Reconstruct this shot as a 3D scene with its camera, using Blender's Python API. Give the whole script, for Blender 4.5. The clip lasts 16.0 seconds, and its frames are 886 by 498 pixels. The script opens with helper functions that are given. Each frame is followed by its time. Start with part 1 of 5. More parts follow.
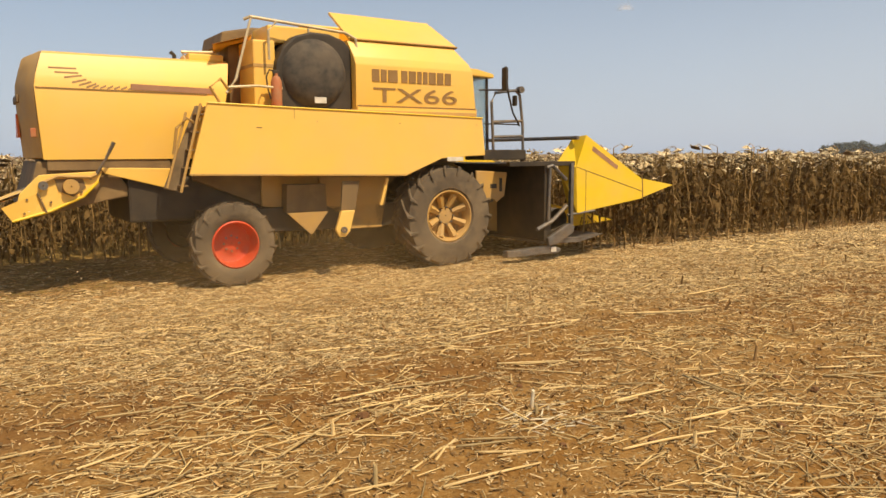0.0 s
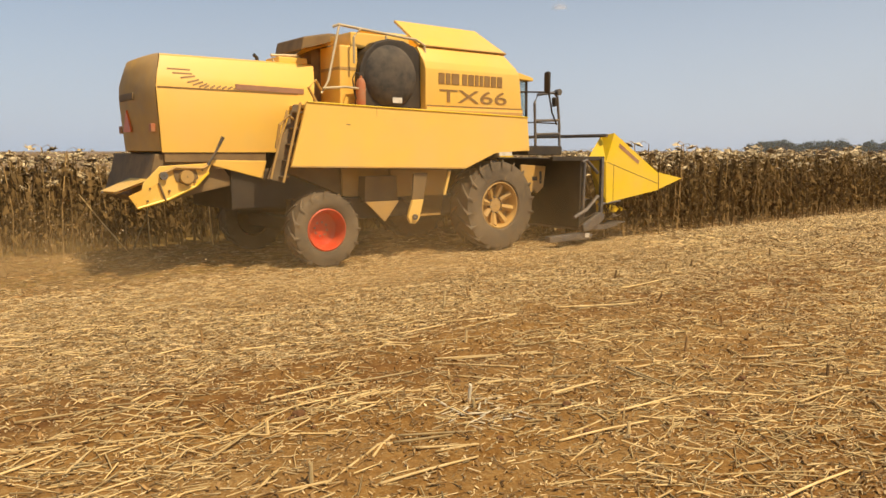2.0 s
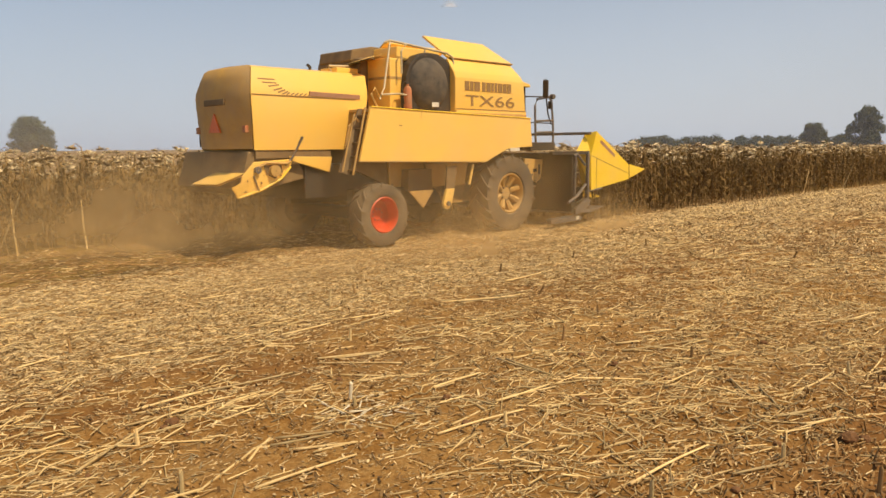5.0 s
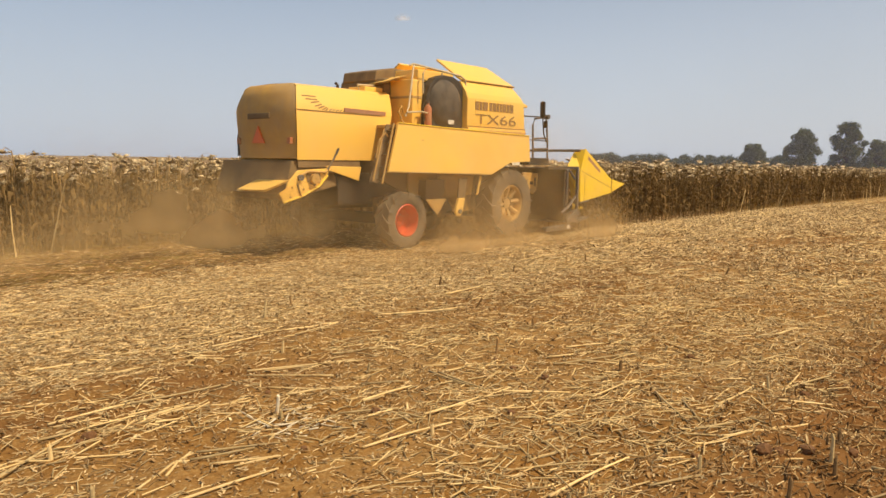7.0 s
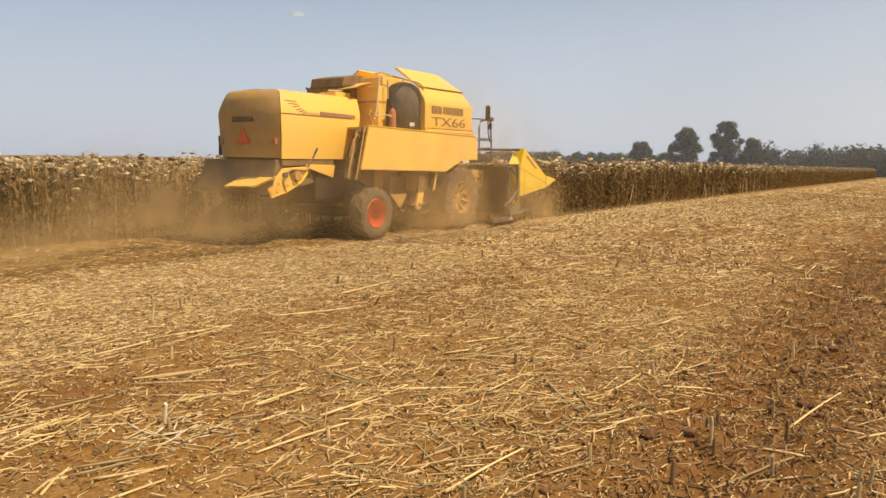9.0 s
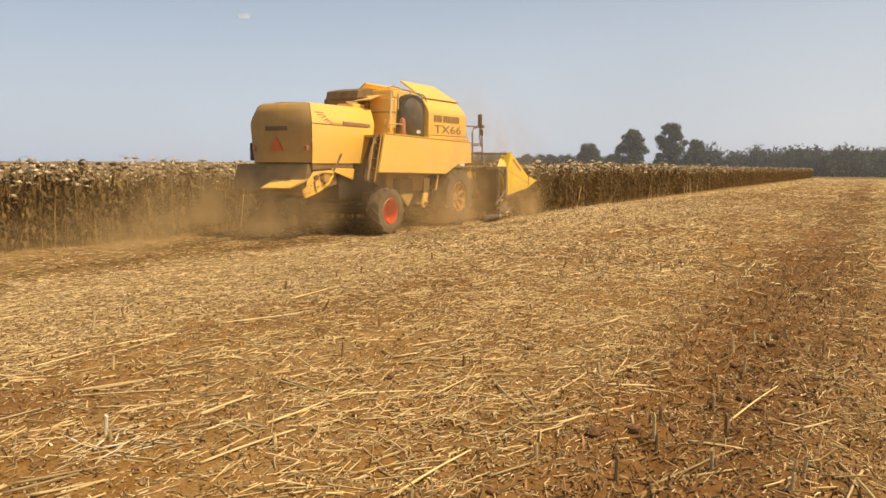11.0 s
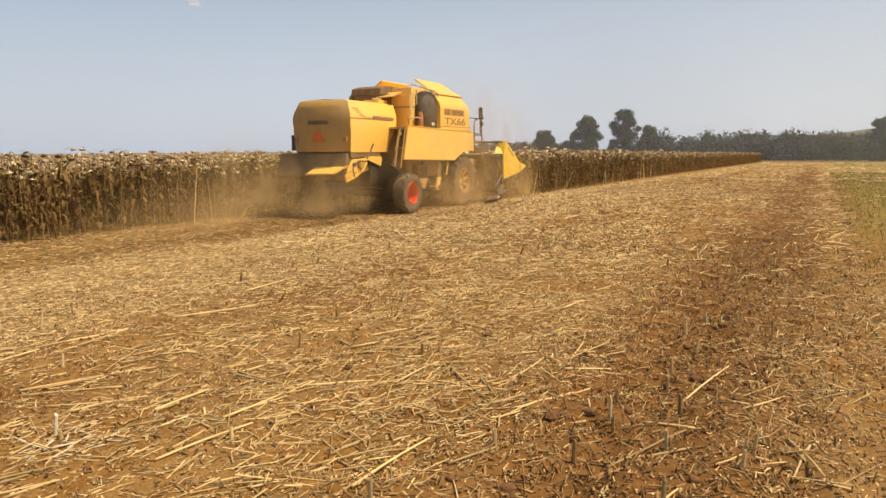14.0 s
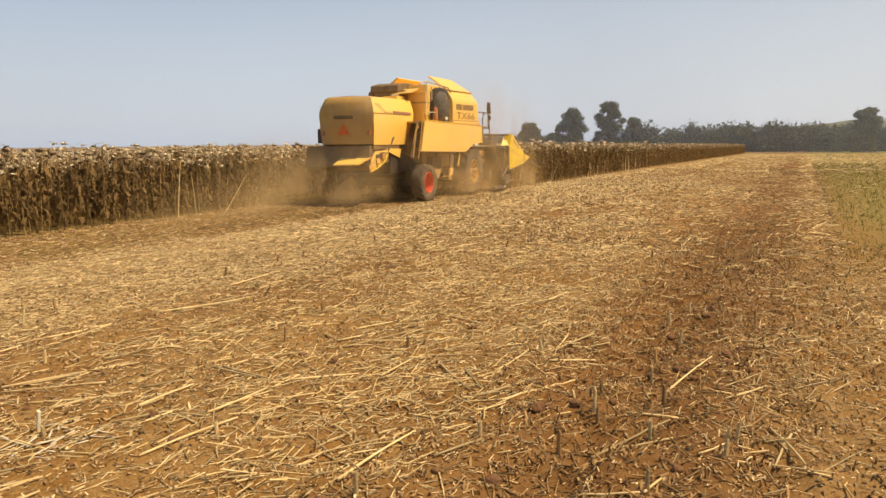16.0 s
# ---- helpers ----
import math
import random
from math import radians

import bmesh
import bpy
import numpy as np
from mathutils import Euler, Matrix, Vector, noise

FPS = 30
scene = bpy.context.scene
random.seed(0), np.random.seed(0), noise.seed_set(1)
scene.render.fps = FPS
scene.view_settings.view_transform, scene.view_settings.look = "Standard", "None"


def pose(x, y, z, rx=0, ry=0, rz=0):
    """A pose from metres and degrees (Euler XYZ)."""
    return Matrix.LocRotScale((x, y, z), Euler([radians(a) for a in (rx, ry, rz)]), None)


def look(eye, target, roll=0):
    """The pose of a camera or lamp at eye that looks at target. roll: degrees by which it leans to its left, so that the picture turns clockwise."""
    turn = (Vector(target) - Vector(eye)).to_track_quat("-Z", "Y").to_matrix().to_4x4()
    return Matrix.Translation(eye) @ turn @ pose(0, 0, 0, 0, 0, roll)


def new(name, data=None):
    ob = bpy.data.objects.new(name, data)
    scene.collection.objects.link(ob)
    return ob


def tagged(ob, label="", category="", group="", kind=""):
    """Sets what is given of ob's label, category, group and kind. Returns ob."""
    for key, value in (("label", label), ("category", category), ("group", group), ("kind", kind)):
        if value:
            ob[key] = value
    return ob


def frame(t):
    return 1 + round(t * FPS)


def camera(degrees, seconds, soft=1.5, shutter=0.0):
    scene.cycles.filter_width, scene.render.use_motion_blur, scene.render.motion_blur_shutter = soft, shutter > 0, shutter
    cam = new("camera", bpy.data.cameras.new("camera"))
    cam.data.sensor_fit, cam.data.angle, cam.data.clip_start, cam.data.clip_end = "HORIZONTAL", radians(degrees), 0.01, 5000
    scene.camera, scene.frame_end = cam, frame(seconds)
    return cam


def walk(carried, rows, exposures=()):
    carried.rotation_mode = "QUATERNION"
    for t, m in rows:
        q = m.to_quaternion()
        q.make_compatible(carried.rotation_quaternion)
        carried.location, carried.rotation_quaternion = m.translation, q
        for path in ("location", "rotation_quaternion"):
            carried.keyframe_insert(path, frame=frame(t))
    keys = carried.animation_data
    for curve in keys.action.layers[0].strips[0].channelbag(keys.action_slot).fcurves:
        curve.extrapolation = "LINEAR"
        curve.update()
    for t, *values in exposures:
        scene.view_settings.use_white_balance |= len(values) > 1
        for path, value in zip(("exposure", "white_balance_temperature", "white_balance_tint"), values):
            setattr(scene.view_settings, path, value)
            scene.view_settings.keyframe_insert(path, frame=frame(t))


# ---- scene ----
# World: x along the harvester's way, y from the camera towards the crop, z up, the ground near the camera at z = 0.
cam = camera(60.82, 16.0, soft=1.55)
# seconds, x, y, z, yaw, pitch, roll
PATH = [
    (0, 0.000, 0.000, 1.908, -32.58, -7.17, 0.29),
    (0.5, 0.016, 0.005, 1.887, -35.27, -6.97, 0.33),
    (1, 0.005, 0.017, 1.886, -35.09, -6.99, 0.47),
    (1.5, 0.019, 0.022, 1.881, -35.62, -7.26, 0.40),
    (2, 0.030, 0.024, 1.887, -37.28, -7.43, -0.01),
    (2.5, 0.047, 0.004, 1.888, -38.62, -7.61, -0.25),
    (3, 0.070, 0.003, 1.884, -40.45, -8.14, 0.45),
    (3.5, 0.087, 0.001, 1.870, -41.64, -8.44, 0.13),
    (4, 0.073, 0.004, 1.877, -43.27, -7.73, -1.15),
    (4.5, 0.098, -0.033, 1.887, -44.29, -7.68, -0.23),
    (7, 0.225, -0.195, 1.891, -48.89, -6.72, -0.79),
    (7.5, 0.228, -0.195, 1.898, -50.90, -6.46, -1.28),
    (8, 0.252, -0.222, 1.893, -53.30, -6.36, -1.03),
    (8.5, 0.262, -0.214, 1.892, -55.99, -6.72, -1.14),
    (9, 0.272, -0.222, 1.889, -56.49, -6.79, -0.65),
    (11.5, 0.292, -0.273, 1.897, -61.42, -6.89, -0.16),
    (12, 0.306, -0.274, 1.895, -62.35, -7.44, -0.02),
    (12.5, 0.314, -0.257, 1.889, -62.46, -7.67, 0.03),
    (13, 0.328, -0.256, 1.891, -62.72, -7.58, 0.39),
    (13.5, 0.307, -0.271, 1.899, -63.43, -7.57, 0.35),
    (14, 0.302, -0.277, 1.895, -63.47, -7.44, 0.38),
    (14.5, 0.300, -0.279, 1.901, -63.29, -7.60, 0.56),
    (15, 0.304, -0.278, 1.899, -63.91, -7.46, 0.37),
    (15.5, 0.294, -0.277, 1.897, -64.04, -7.22, 0.16),
    (16, 0.306, -0.288, 1.896, -64.56, -8.00, 0.59),
]
walk(cam, [(t, pose(x, y, z, 90 + pitch, roll, yaw)) for t, x, y, z, yaw, pitch, roll in PATH], [(0.0, -0.19, 7550, 12), (4.5, -0.21, 7600, 13), (9.0, -0.12, 7600, 13), (16.0, -0.08, 7600, 13)])

# the harvester's way: seconds, x of its rear axle, yaw
TRAVEL = [
    (0, 3.31, 0.06), (0.5, 3.93, 0.06), (1, 4.59, 0.05), (1.5, 5.24, 0.04), (2, 5.86, 0.01), (2.5, 6.47, -0.04),
    (3, 7.07, -0.08), (3.5, 7.70, -0.10), (4, 8.31, -0.12), (4.5, 8.90, -0.12), (5, 9.47, -0.08), (5.5, 10.00,
    -0.01), (6, 10.53, 0.08), (6.5, 11.07, 0.15), (7, 11.65, 0.17), (7.5, 12.27, 0.11), (8, 12.88, -0.02), (8.5,
    13.48, -0.18), (9, 14.08, -0.29), (9.5, 14.72, -0.33), (10, 15.40, -0.29), (10.5, 16.11, -0.22), (11, 16.79,
    -0.14), (11.5, 17.42, -0.07), (12, 18.05, -0.00), (12.5, 18.62, 0.07), (13, 19.21, 0.14), (13.5, 19.79, 0.20),
    (14, 20.34, 0.19), (14.5, 20.85, 0.11), (15, 21.35, -0.00), (15.5, 21.88, -0.10), (16, 22.44, -0.17)
]
LANE_Y = 12.35

# ---- sky, sun, exposure ----
SUN_AZ, SUN_EL = -76.0, 57.0   # degrees from +x towards +y, and above the horizon
world = bpy.data.worlds.new("world")
scene.world = world
world.use_nodes = True
wn = world.node_tree
sky = wn.nodes.new("ShaderNodeTexSky")
sky.sky_type, sky.sun_disc = "NISHITA", False
sky.sun_elevation, sky.sun_rotation = radians(SUN_EL), radians(90 - SUN_AZ)
sky.air_density, sky.dust_density, sky.ozone_density = 1.0, 1.2, 1.6
# summer haze: the sky pales towards the horizon all round
wco = wn.nodes.new("ShaderNodeTexCoord")
wsep = wn.nodes.new("ShaderNodeSeparateXYZ")
wn.links.new(wco.outputs["Generated"], wsep.inputs[0])
wup = wn.nodes.new("ShaderNodeMapRange")
wup.interpolation_type = "SMOOTHSTEP"
for k, q in zip(("From Min", "From Max", "To Min", "To Max"), (-0.02, 0.40, 0.70, 0.10)):
    wup.inputs[k].default_value = q
wn.links.new(wsep.outputs["Z"], wup.inputs["Value"])
wmix = wn.nodes.new("ShaderNodeMix")
wmix.data_type = "RGBA"
# the haze is brighter towards the sun's side
wdot = wn.nodes.new("ShaderNodeVectorMath")
wdot.operation = "DOT_PRODUCT"
wdot.inputs[1].default_value = (math.cos(radians(SUN_AZ)), math.sin(radians(SUN_AZ)), 0)
wn.links.new(wco.outputs["Generated"], wdot.inputs[0])
wside = wn.nodes.new("ShaderNodeMapRange")
wside.inputs["From Min"].default_value, wside.inputs["From Max"].default_value = -1.0, 0.4
wn.links.new(wdot.outputs["Value"], wside.inputs["Value"])
whaze = wn.nodes.new("ShaderNodeMix")
whaze.data_type = "RGBA"
whaze.inputs[6].default_value, whaze.inputs[7].default_value = (5.6, 7.9, 11.6, 1), (9.6, 11.0, 13.2, 1)
wn.links.new(wside.outputs[0], whaze.inputs[0])
wn.links.new(whaze.outputs[2], wmix.inputs[7])
wn.links.new(wup.outputs[0], wmix.inputs[0])
wn.links.new(sky.outputs[0], wmix.inputs[6])
wn.links.new(wmix.outputs[2], wn.nodes["Background"].inputs[0])
wn.nodes["Background"].inputs[1].default_value = 0.10
sun_data = bpy.data.lights.new("sun", "SUN")
sun_data.energy, sun_data.angle, sun_data.color = 5.0, radians(0.6), (1.0, 0.86, 0.64)
sun = new("sun", sun_data)
sa, se = radians(SUN_AZ), radians(SUN_EL)
sun.matrix_world = look((40 * math.cos(sa) * math.cos(se), 40 * math.sin(sa) * math.cos(se), 40 * math.sin(se)), (0, 0, 0))


# ---- materials ----
def material(name, base, other=None, rough=0.7, metal=0.0, scale=6.0, bump=0.15, fine=60.0, dirt=None, dirt_amount=0.35, island=0.0, depth=0.01, thin=0.0):
    """Two tones mixed by a coarse noise, darker or dusty patches by another, fine grain in the bump; thin: light let through."""
    m = bpy.data.materials.new(name)
    m.use_nodes = True
    t = m.node_tree
    b = t.nodes["Principled BSDF"]
    b.inputs["Roughness"].default_value, b.inputs["Metallic"].default_value = rough, metal
    co = t.nodes.new("ShaderNodeTexCoord")
    n1 = t.nodes.new("ShaderNodeTexNoise")
    n1.inputs["Scale"].default_value, n1.inputs["Detail"].default_value = scale, 6
    t.links.new(co.outputs["Object"], n1.inputs["Vector"])
    n2 = t.nodes.new("ShaderNodeTexNoise")
    n2.inputs["Scale"].default_value, n2.inputs["Detail"].default_value = fine, 4
    t.links.new(co.outputs["Object"], n2.inputs["Vector"])
    other = other or tuple(c * 0.75 for c in base)
    mix = t.nodes.new("ShaderNodeMix")
    mix.data_type = "RGBA"
    mix.inputs[6].default_value, mix.inputs[7].default_value = (*base, 1), (*other, 1)
    ramp = t.nodes.new("ShaderNodeMapRange")
    ramp.inputs["From Min"].default_value, ramp.inputs["From Max"].default_value = 0.35, 0.68
    t.links.new(n1.outputs["Fac"], ramp.inputs["Value"])
    t.links.new(ramp.outputs[0], mix.inputs[0])
    last = mix.outputs[2]
    if dirt:
        mix2 = t.nodes.new("ShaderNodeMix")
        mix2.data_type = "RGBA"
        n3 = t.nodes.new("ShaderNodeTexNoise")
        n3.inputs["Scale"].default_value, n3.inputs["Detail"].default_value = scale * 0.23, 8
        n3.inputs["Roughness"].default_value = 0.7
        t.links.new(co.outputs["Object"], n3.inputs["Vector"])
        r3 = t.nodes.new("ShaderNodeMapRange")
        r3.inputs["From Min"].default_value, r3.inputs["From Max"].default_value = 0.42, 0.72
        r3.inputs["To Max"].default_value = dirt_amount * 2
        t.links.new(n3.outputs["Fac"], r3.inputs["Value"])
        t.links.new(r3.outputs[0], mix2.inputs[0])
        t.links.new(last, mix2.inputs[6])
        mix2.inputs[7].default_value = (*dirt, 1)
        last = mix2.outputs[2]
    if island:
        geo = t.nodes.new("ShaderNodeNewGeometry")
        obj = t.nodes.new("ShaderNodeObjectInfo")
        add = t.nodes.new("ShaderNodeMath")
        t.links.new(geo.outputs["Random Per Island"], add.inputs[0])
        t.links.new(obj.outputs["Random"], add.inputs[1])
        fr = t.nodes.new("ShaderNodeMath")
        fr.operation = "FRACT"
        t.links.new(add.outputs[0], fr.inputs[0])
        hsv = t.nodes.new("ShaderNodeHueSaturation")
        r4 = t.nodes.new("ShaderNodeMapRange")
        r4.inputs["To Min"].default_value, r4.inputs["To Max"].default_value = 1 - island, 1 + island
        t.links.new(fr.outputs[0], r4.inputs["Value"])
        t.links.new(r4.outputs[0], hsv.inputs["Value"])
        t.links.new(last, hsv.inputs["Color"])
        last = hsv.outputs[0]
    t.links.new(last, b.inputs["Base Color"])
    if thin:
        through_it, both = t.nodes.new("ShaderNodeBsdfTranslucent"), t.nodes.new("ShaderNodeMixShader")
        both.inputs[0].default_value = thin
        t.links.new(last, through_it.inputs["Color"])
        t.links.new(b.outputs[0], both.inputs[1])
        t.links.new(through_it.outputs[0], both.inputs[2])
        t.links.new(both.outputs[0], t.nodes["Material Output"].inputs["Surface"])
    if bump:
        bp = t.nodes.new("ShaderNodeBump")
        bp.inputs["Strength"].default_value, bp.inputs["Distance"].default_value = bump, depth
        t.links.new(n2.outputs["Fac"], bp.inputs["Height"])
        t.links.new(bp.outputs[0], b.inputs["Normal"])
    return m


def glass_material():
    m = bpy.data.materials.new("cab_glass")
    m.use_nodes = True
    b = m.node_tree.nodes["Principled BSDF"]
    b.inputs["Base Color"].default_value = (0.75, 0.85, 0.85, 1)
    b.inputs["Roughness"].default_value, b.inputs["Transmission Weight"].default_value = 0.05, 0.9
    return m


DUST = (0.42, 0.30, 0.16)
YDUST = (0.82, 0.56, 0.25)
M_YELLOW = material("dusty_yellow_paint", (0.95, 0.585, 0.115), (0.93, 0.56, 0.12), 0.42, 0, 2.0, 0.04, 90, YDUST, 0.22)
M_YELLOW2 = material("bright_yellow_paint", (0.90, 0.60, 0.02), (0.87, 0.57, 0.03), 0.40, 0, 3.0, 0.04, 90, YDUST, 0.14)
# dust-dulled yellow, darker also to paint shade on rear door and belly
M_FADED_SHADE = material("dusty_shaded_yellow_paint", (0.58, 0.335, 0.080), (0.50, 0.285, 0.080), 0.7, 0, 4.0, 0.1, 70, DUST, 0.4)
# brown for grimy parts, and painted shade on engine cover, body and sill
M_SHADE_GRIME = material("brown_shade_and_grime", (0.27, 0.175, 0.075), (0.19, 0.12, 0.055), 0.75, 0, 4.0, 0.12, 60, (0.12, 0.08, 0.04), 0.35)
M_PALE = material("worn_pale_tube", (0.62, 0.52, 0.34), (0.50, 0.40, 0.24), 0.5, 0.2, 8.0, 0.05, 80, DUST, 0.2)
M_RUST = material("dusty_red_paint", (0.50, 0.14, 0.05), (0.45, 0.18, 0.08), 0.6, 0, 8.0, 0.05, 70, DUST, 0.3)
M_BLACK = material("dusty_black_sheet", (0.030, 0.023, 0.016), (0.05, 0.037, 0.023), 0.6, 0, 5.0, 0.1, 60, (0.11, 0.08, 0.045), 0.25)
M_SCREEN = material("dusty_wire_screen", (0.10, 0.085, 0.065), (0.05, 0.045, 0.04), 0.8, 0.2, 8.0, 0.4, 160, (0.17, 0.13, 0.09), 0.4)
M_STEEL = material("worn_grey_steel", (0.20, 0.19, 0.18), (0.13, 0.12, 0.11), 0.5, 0.6, 8.0, 0.1, 80, DUST, 0.25)
M_RUBBER = material("dusty_tyre_rubber", (0.12, 0.090, 0.058), (0.07, 0.056, 0.042), 0.9, 0, 5.0, 0.3, 60, (0.30, 0.22, 0.13), 0.42)
M_RED = material("orange_red_paint", (0.72, 0.065, 0.018), (0.60, 0.07, 0.03), 0.5, 0, 5.0, 0.05, 70, (0.35, 0.16, 0.08), 0.2)
M_BROWN = material("brown_decal", (0.27, 0.15, 0.045), (0.33, 0.19, 0.07), 0.6, 0, 6.0, 0.0)
M_MAUVE = material("faded_stripe_decal", (0.42, 0.22, 0.12), (0.34, 0.17, 0.10), 0.6, 0, 6.0, 0.0)
M_WHITE = material("white_sticker", (0.75, 0.72, 0.62), (0.6, 0.55, 0.45), 0.6, 0, 9.0, 0.0)
M_ORANGE = material("orange_reflector", (0.80, 0.16, 0.02), (0.7, 0.14, 0.03), 0.4, 0, 9.0, 0.0)
M_GLASS = glass_material()
M_STRAW = material("straw", (0.66, 0.50, 0.25), (0.58, 0.41, 0.17), 0.75, 0, 14.0, 0.2, 90, (0.22, 0.13, 0.05), 0.25, island=0.45)
M_CHAFF = material("chaff", (0.64, 0.495, 0.27), (0.36, 0.23, 0.09), 0.85, 0, 9.0, 0.0, 90, None, 0, island=0.6)
M_HUSK = material("brown_husk", (0.34, 0.205, 0.080), (0.22, 0.125, 0.045), 0.9, 0, 9.0, 0.0, 90, None, 0, island=0.5)
M_DIRTY = material("dust_caked_sheet", (0.17, 0.115, 0.060), (0.10, 0.07, 0.04), 0.8, 0, 4.0, 0.15, 60, DUST, 0.3)
M_DRYLEAF = material("withered_leaf", (0.15, 0.092, 0.030), (0.24, 0.148, 0.052), 0.9, 0, 5.0, 0.2, 40, None, 0, island=0.4, thin=0.35)
M_STEM = material("dry_stem", (0.36, 0.235, 0.09), (0.18, 0.105, 0.04), 0.85, 0, 4.0, 0.2, 50, None, 0, island=0.4)
M_HEAD = material("dry_flower_head", (0.82, 0.69, 0.45), (0.38, 0.26, 0.11), 0.9, 0, 14.0, 0.3, 60, None, 0, island=0.55, thin=0.2)
M_GRASS = material("dry_grass", (0.25, 0.215, 0.055), (0.17, 0.16, 0.045), 0.9, 0, 3.0, 0.0, 60, None, 0, island=0.4, thin=0.35)
M_SEED = material("seed_disc", (0.13, 0.09, 0.06), (0.22, 0.15, 0.085), 0.9, 0, 30.0, 0.4, 120)
M_CANOPY = material("crop_canopy", (0.13, 0.080, 0.034), (0.30, 0.20, 0.10), 0.95, 0, 2.2, 0.6, 9, (0.40, 0.30, 0.17), 0.25)
M_BARK = material("bark", (0.09, 0.07, 0.05), (0.06, 0.045, 0.03), 0.95, 0, 3.0, 0.4, 20)
M_LEAF = material("tree_leaves", (0.14, 0.155, 0.055), (0.085, 0.105, 0.040), 0.8, 0, 0.5, 0.0, 20, None, 0, island=0.5, thin=0.3)
M_WOODS = material("far_woods_leaves", (0.105, 0.125, 0.065), (0.080, 0.10, 0.055), 0.9, 0, 0.2, 0.0, 20, None, 0, island=0.35, thin=0.25)
M_HILL = material("far_hill", (0.14, 0.15, 0.095), (0.18, 0.17, 0.11), 1.0, 0, 0.012, 0.0, 1)
M_DUSTSPECK = material("dust_specks", (0.62, 0.47, 0.29), (0.55, 0.40, 0.23), 1.0, 0, 3.0, 0.0)


def ground_material():
    """Reddish soil under chopped straw; the straw lies thick in swaths along x, thin on the wheel track."""
    m = bpy.data.materials.new("stubble_soil")
    m.use_nodes = True
    t = m.node_tree
    b = t.nodes["Principled BSDF"]
    b.inputs["Roughness"].default_value = 0.95
    b.inputs["Specular IOR Level"].default_value = 0.1
    co = t.nodes.new("ShaderNodeTexCoord")
    sep = t.nodes.new("ShaderNodeSeparateXYZ")
    t.links.new(co.outputs["Object"], sep.inputs[0])

    def noise_tex(scale, detail, rough=0.6, stretch=None):
        n = t.nodes.new("ShaderNodeTexNoise")
        n.inputs["Scale"].default_value, n.inputs["Detail"].default_value, n.inputs["Roughness"].default_value = scale, detail, rough
        if stretch:
            mp = t.nodes.new("ShaderNodeMapping")
            mp.inputs["Scale"].default_value = stretch
            t.links.new(co.outputs["Object"], mp.inputs[0])
            t.links.new(mp.outputs[0], n.inputs["Vector"])
        else:
            t.links.new(co.outputs["Object"], n.inputs["Vector"])
        return n.outputs["Fac"]

    def span(v, a, b_, c=0.0, d=1.0):
        r = t.nodes.new("ShaderNodeMapRange")
        for k, q in zip(("From Min", "From Max", "To Min", "To Max"), (a, b_, c, d)):
            r.inputs[k].default_value = q
        t.links.new(v, r.inputs["Value"])
        return r.outputs[0]

    def blend(f, a, b_):
        x = t.nodes.new("ShaderNodeMix")
        x.data_type = "RGBA"
        t.links.new(f, x.inputs[0])
        for k, v in ((6, a), (7, b_)):
            if isinstance(v, tuple):
                x.inputs[k].default_value = (*v, 1)
            else:
                t.links.new(v, x.inputs[k])
        return x.outputs[2]

    def maths(op, a, b_):
        x = t.nodes.new("ShaderNodeMath")
        x.operation = op
        for k, v in enumerate((a, b_)):
            if isinstance(v, (int, float)):
                x.inputs[k].default_value = v
            else:
                t.links.new(v, x.inputs[k])
        return x.outputs[0]

    soil = blend(span(noise_tex(2.5, 8), 0.35, 0.65), (0.24, 0.112, 0.027), (0.35, 0.182, 0.052))
    soil = blend(span(noise_tex(22, 6), 0.45, 0.7), soil, (0.14, 0.062, 0.016))
    # tan crumbs of husk and dry earth trodden into it
    crumbs = maths("MULTIPLY", span(noise_tex(48, 6, 0.8), 0.47, 0.57), span(noise_tex(5, 4, 0.6), 0.36, 0.58, 0.20, 0.75))
    soil = blend(crumbs, soil, blend(span(noise_tex(30, 3), 0.4, 0.6), (0.46, 0.31, 0.125), (0.33, 0.20, 0.07)))
    soil_dark = blend(span(noise_tex(6, 7, 0.7), 0.3, 0.7), (0.135, 0.062, 0.020), (0.25, 0.122, 0.042))
    straw = blend(span(noise_tex(60, 5, 0.7, (0.5, 1, 1)), 0.35, 0.65), (0.29, 0.185, 0.070), (0.58, 0.44, 0.225))
    # thick straw from the last swath (y 6 to 11), patches elsewhere
    swath = maths("MULTIPLY", span(sep.outputs["Y"], 5.6, 7.4), span(sep.outputs["Y"], 11.3, 10.3, 0.25, 1.0))
    patch = span(noise_tex(0.7, 5, 0.65, (0.35, 1, 1)), 0.42, 0.62)
    flecks = span(noise_tex(38, 6, 0.75, (0.6, 1, 1)), 0.50, 0.60)
    track = maths("MULTIPLY", span(sep.outputs["Y"], -0.5, 0.1), span(sep.outputs["Y"], 1.9, 1.3))
    amount = maths("MAXIMUM", maths("MULTIPLY", swath, 0.85), maths("MULTIPLY", patch, 0.55))
    amount = maths("MULTIPLY", amount, span(track, 0, 1, 1.0, 0.15))
    amount = maths("MULTIPLY", amount, span(flecks, 0, 1, 0.35, 1.0))
    soil = blend(maths("MULTIPLY", track, 0.9), soil, soil_dark)
    # bare, darker rows where the wheels and the last pass left little straw
    torn = span(noise_tex(1.1, 6, 0.65, (0.22, 1, 1)), 0.38, 0.60)
    row = maths("MULTIPLY", span(sep.outputs["Y"], 4.3, 5.5), span(sep.outputs["Y"], 7.3, 6.2))
    row = maths("MULTIPLY", maths("MAXIMUM", row, 0.35), torn)
    soil = blend(row, soil, soil_dark)
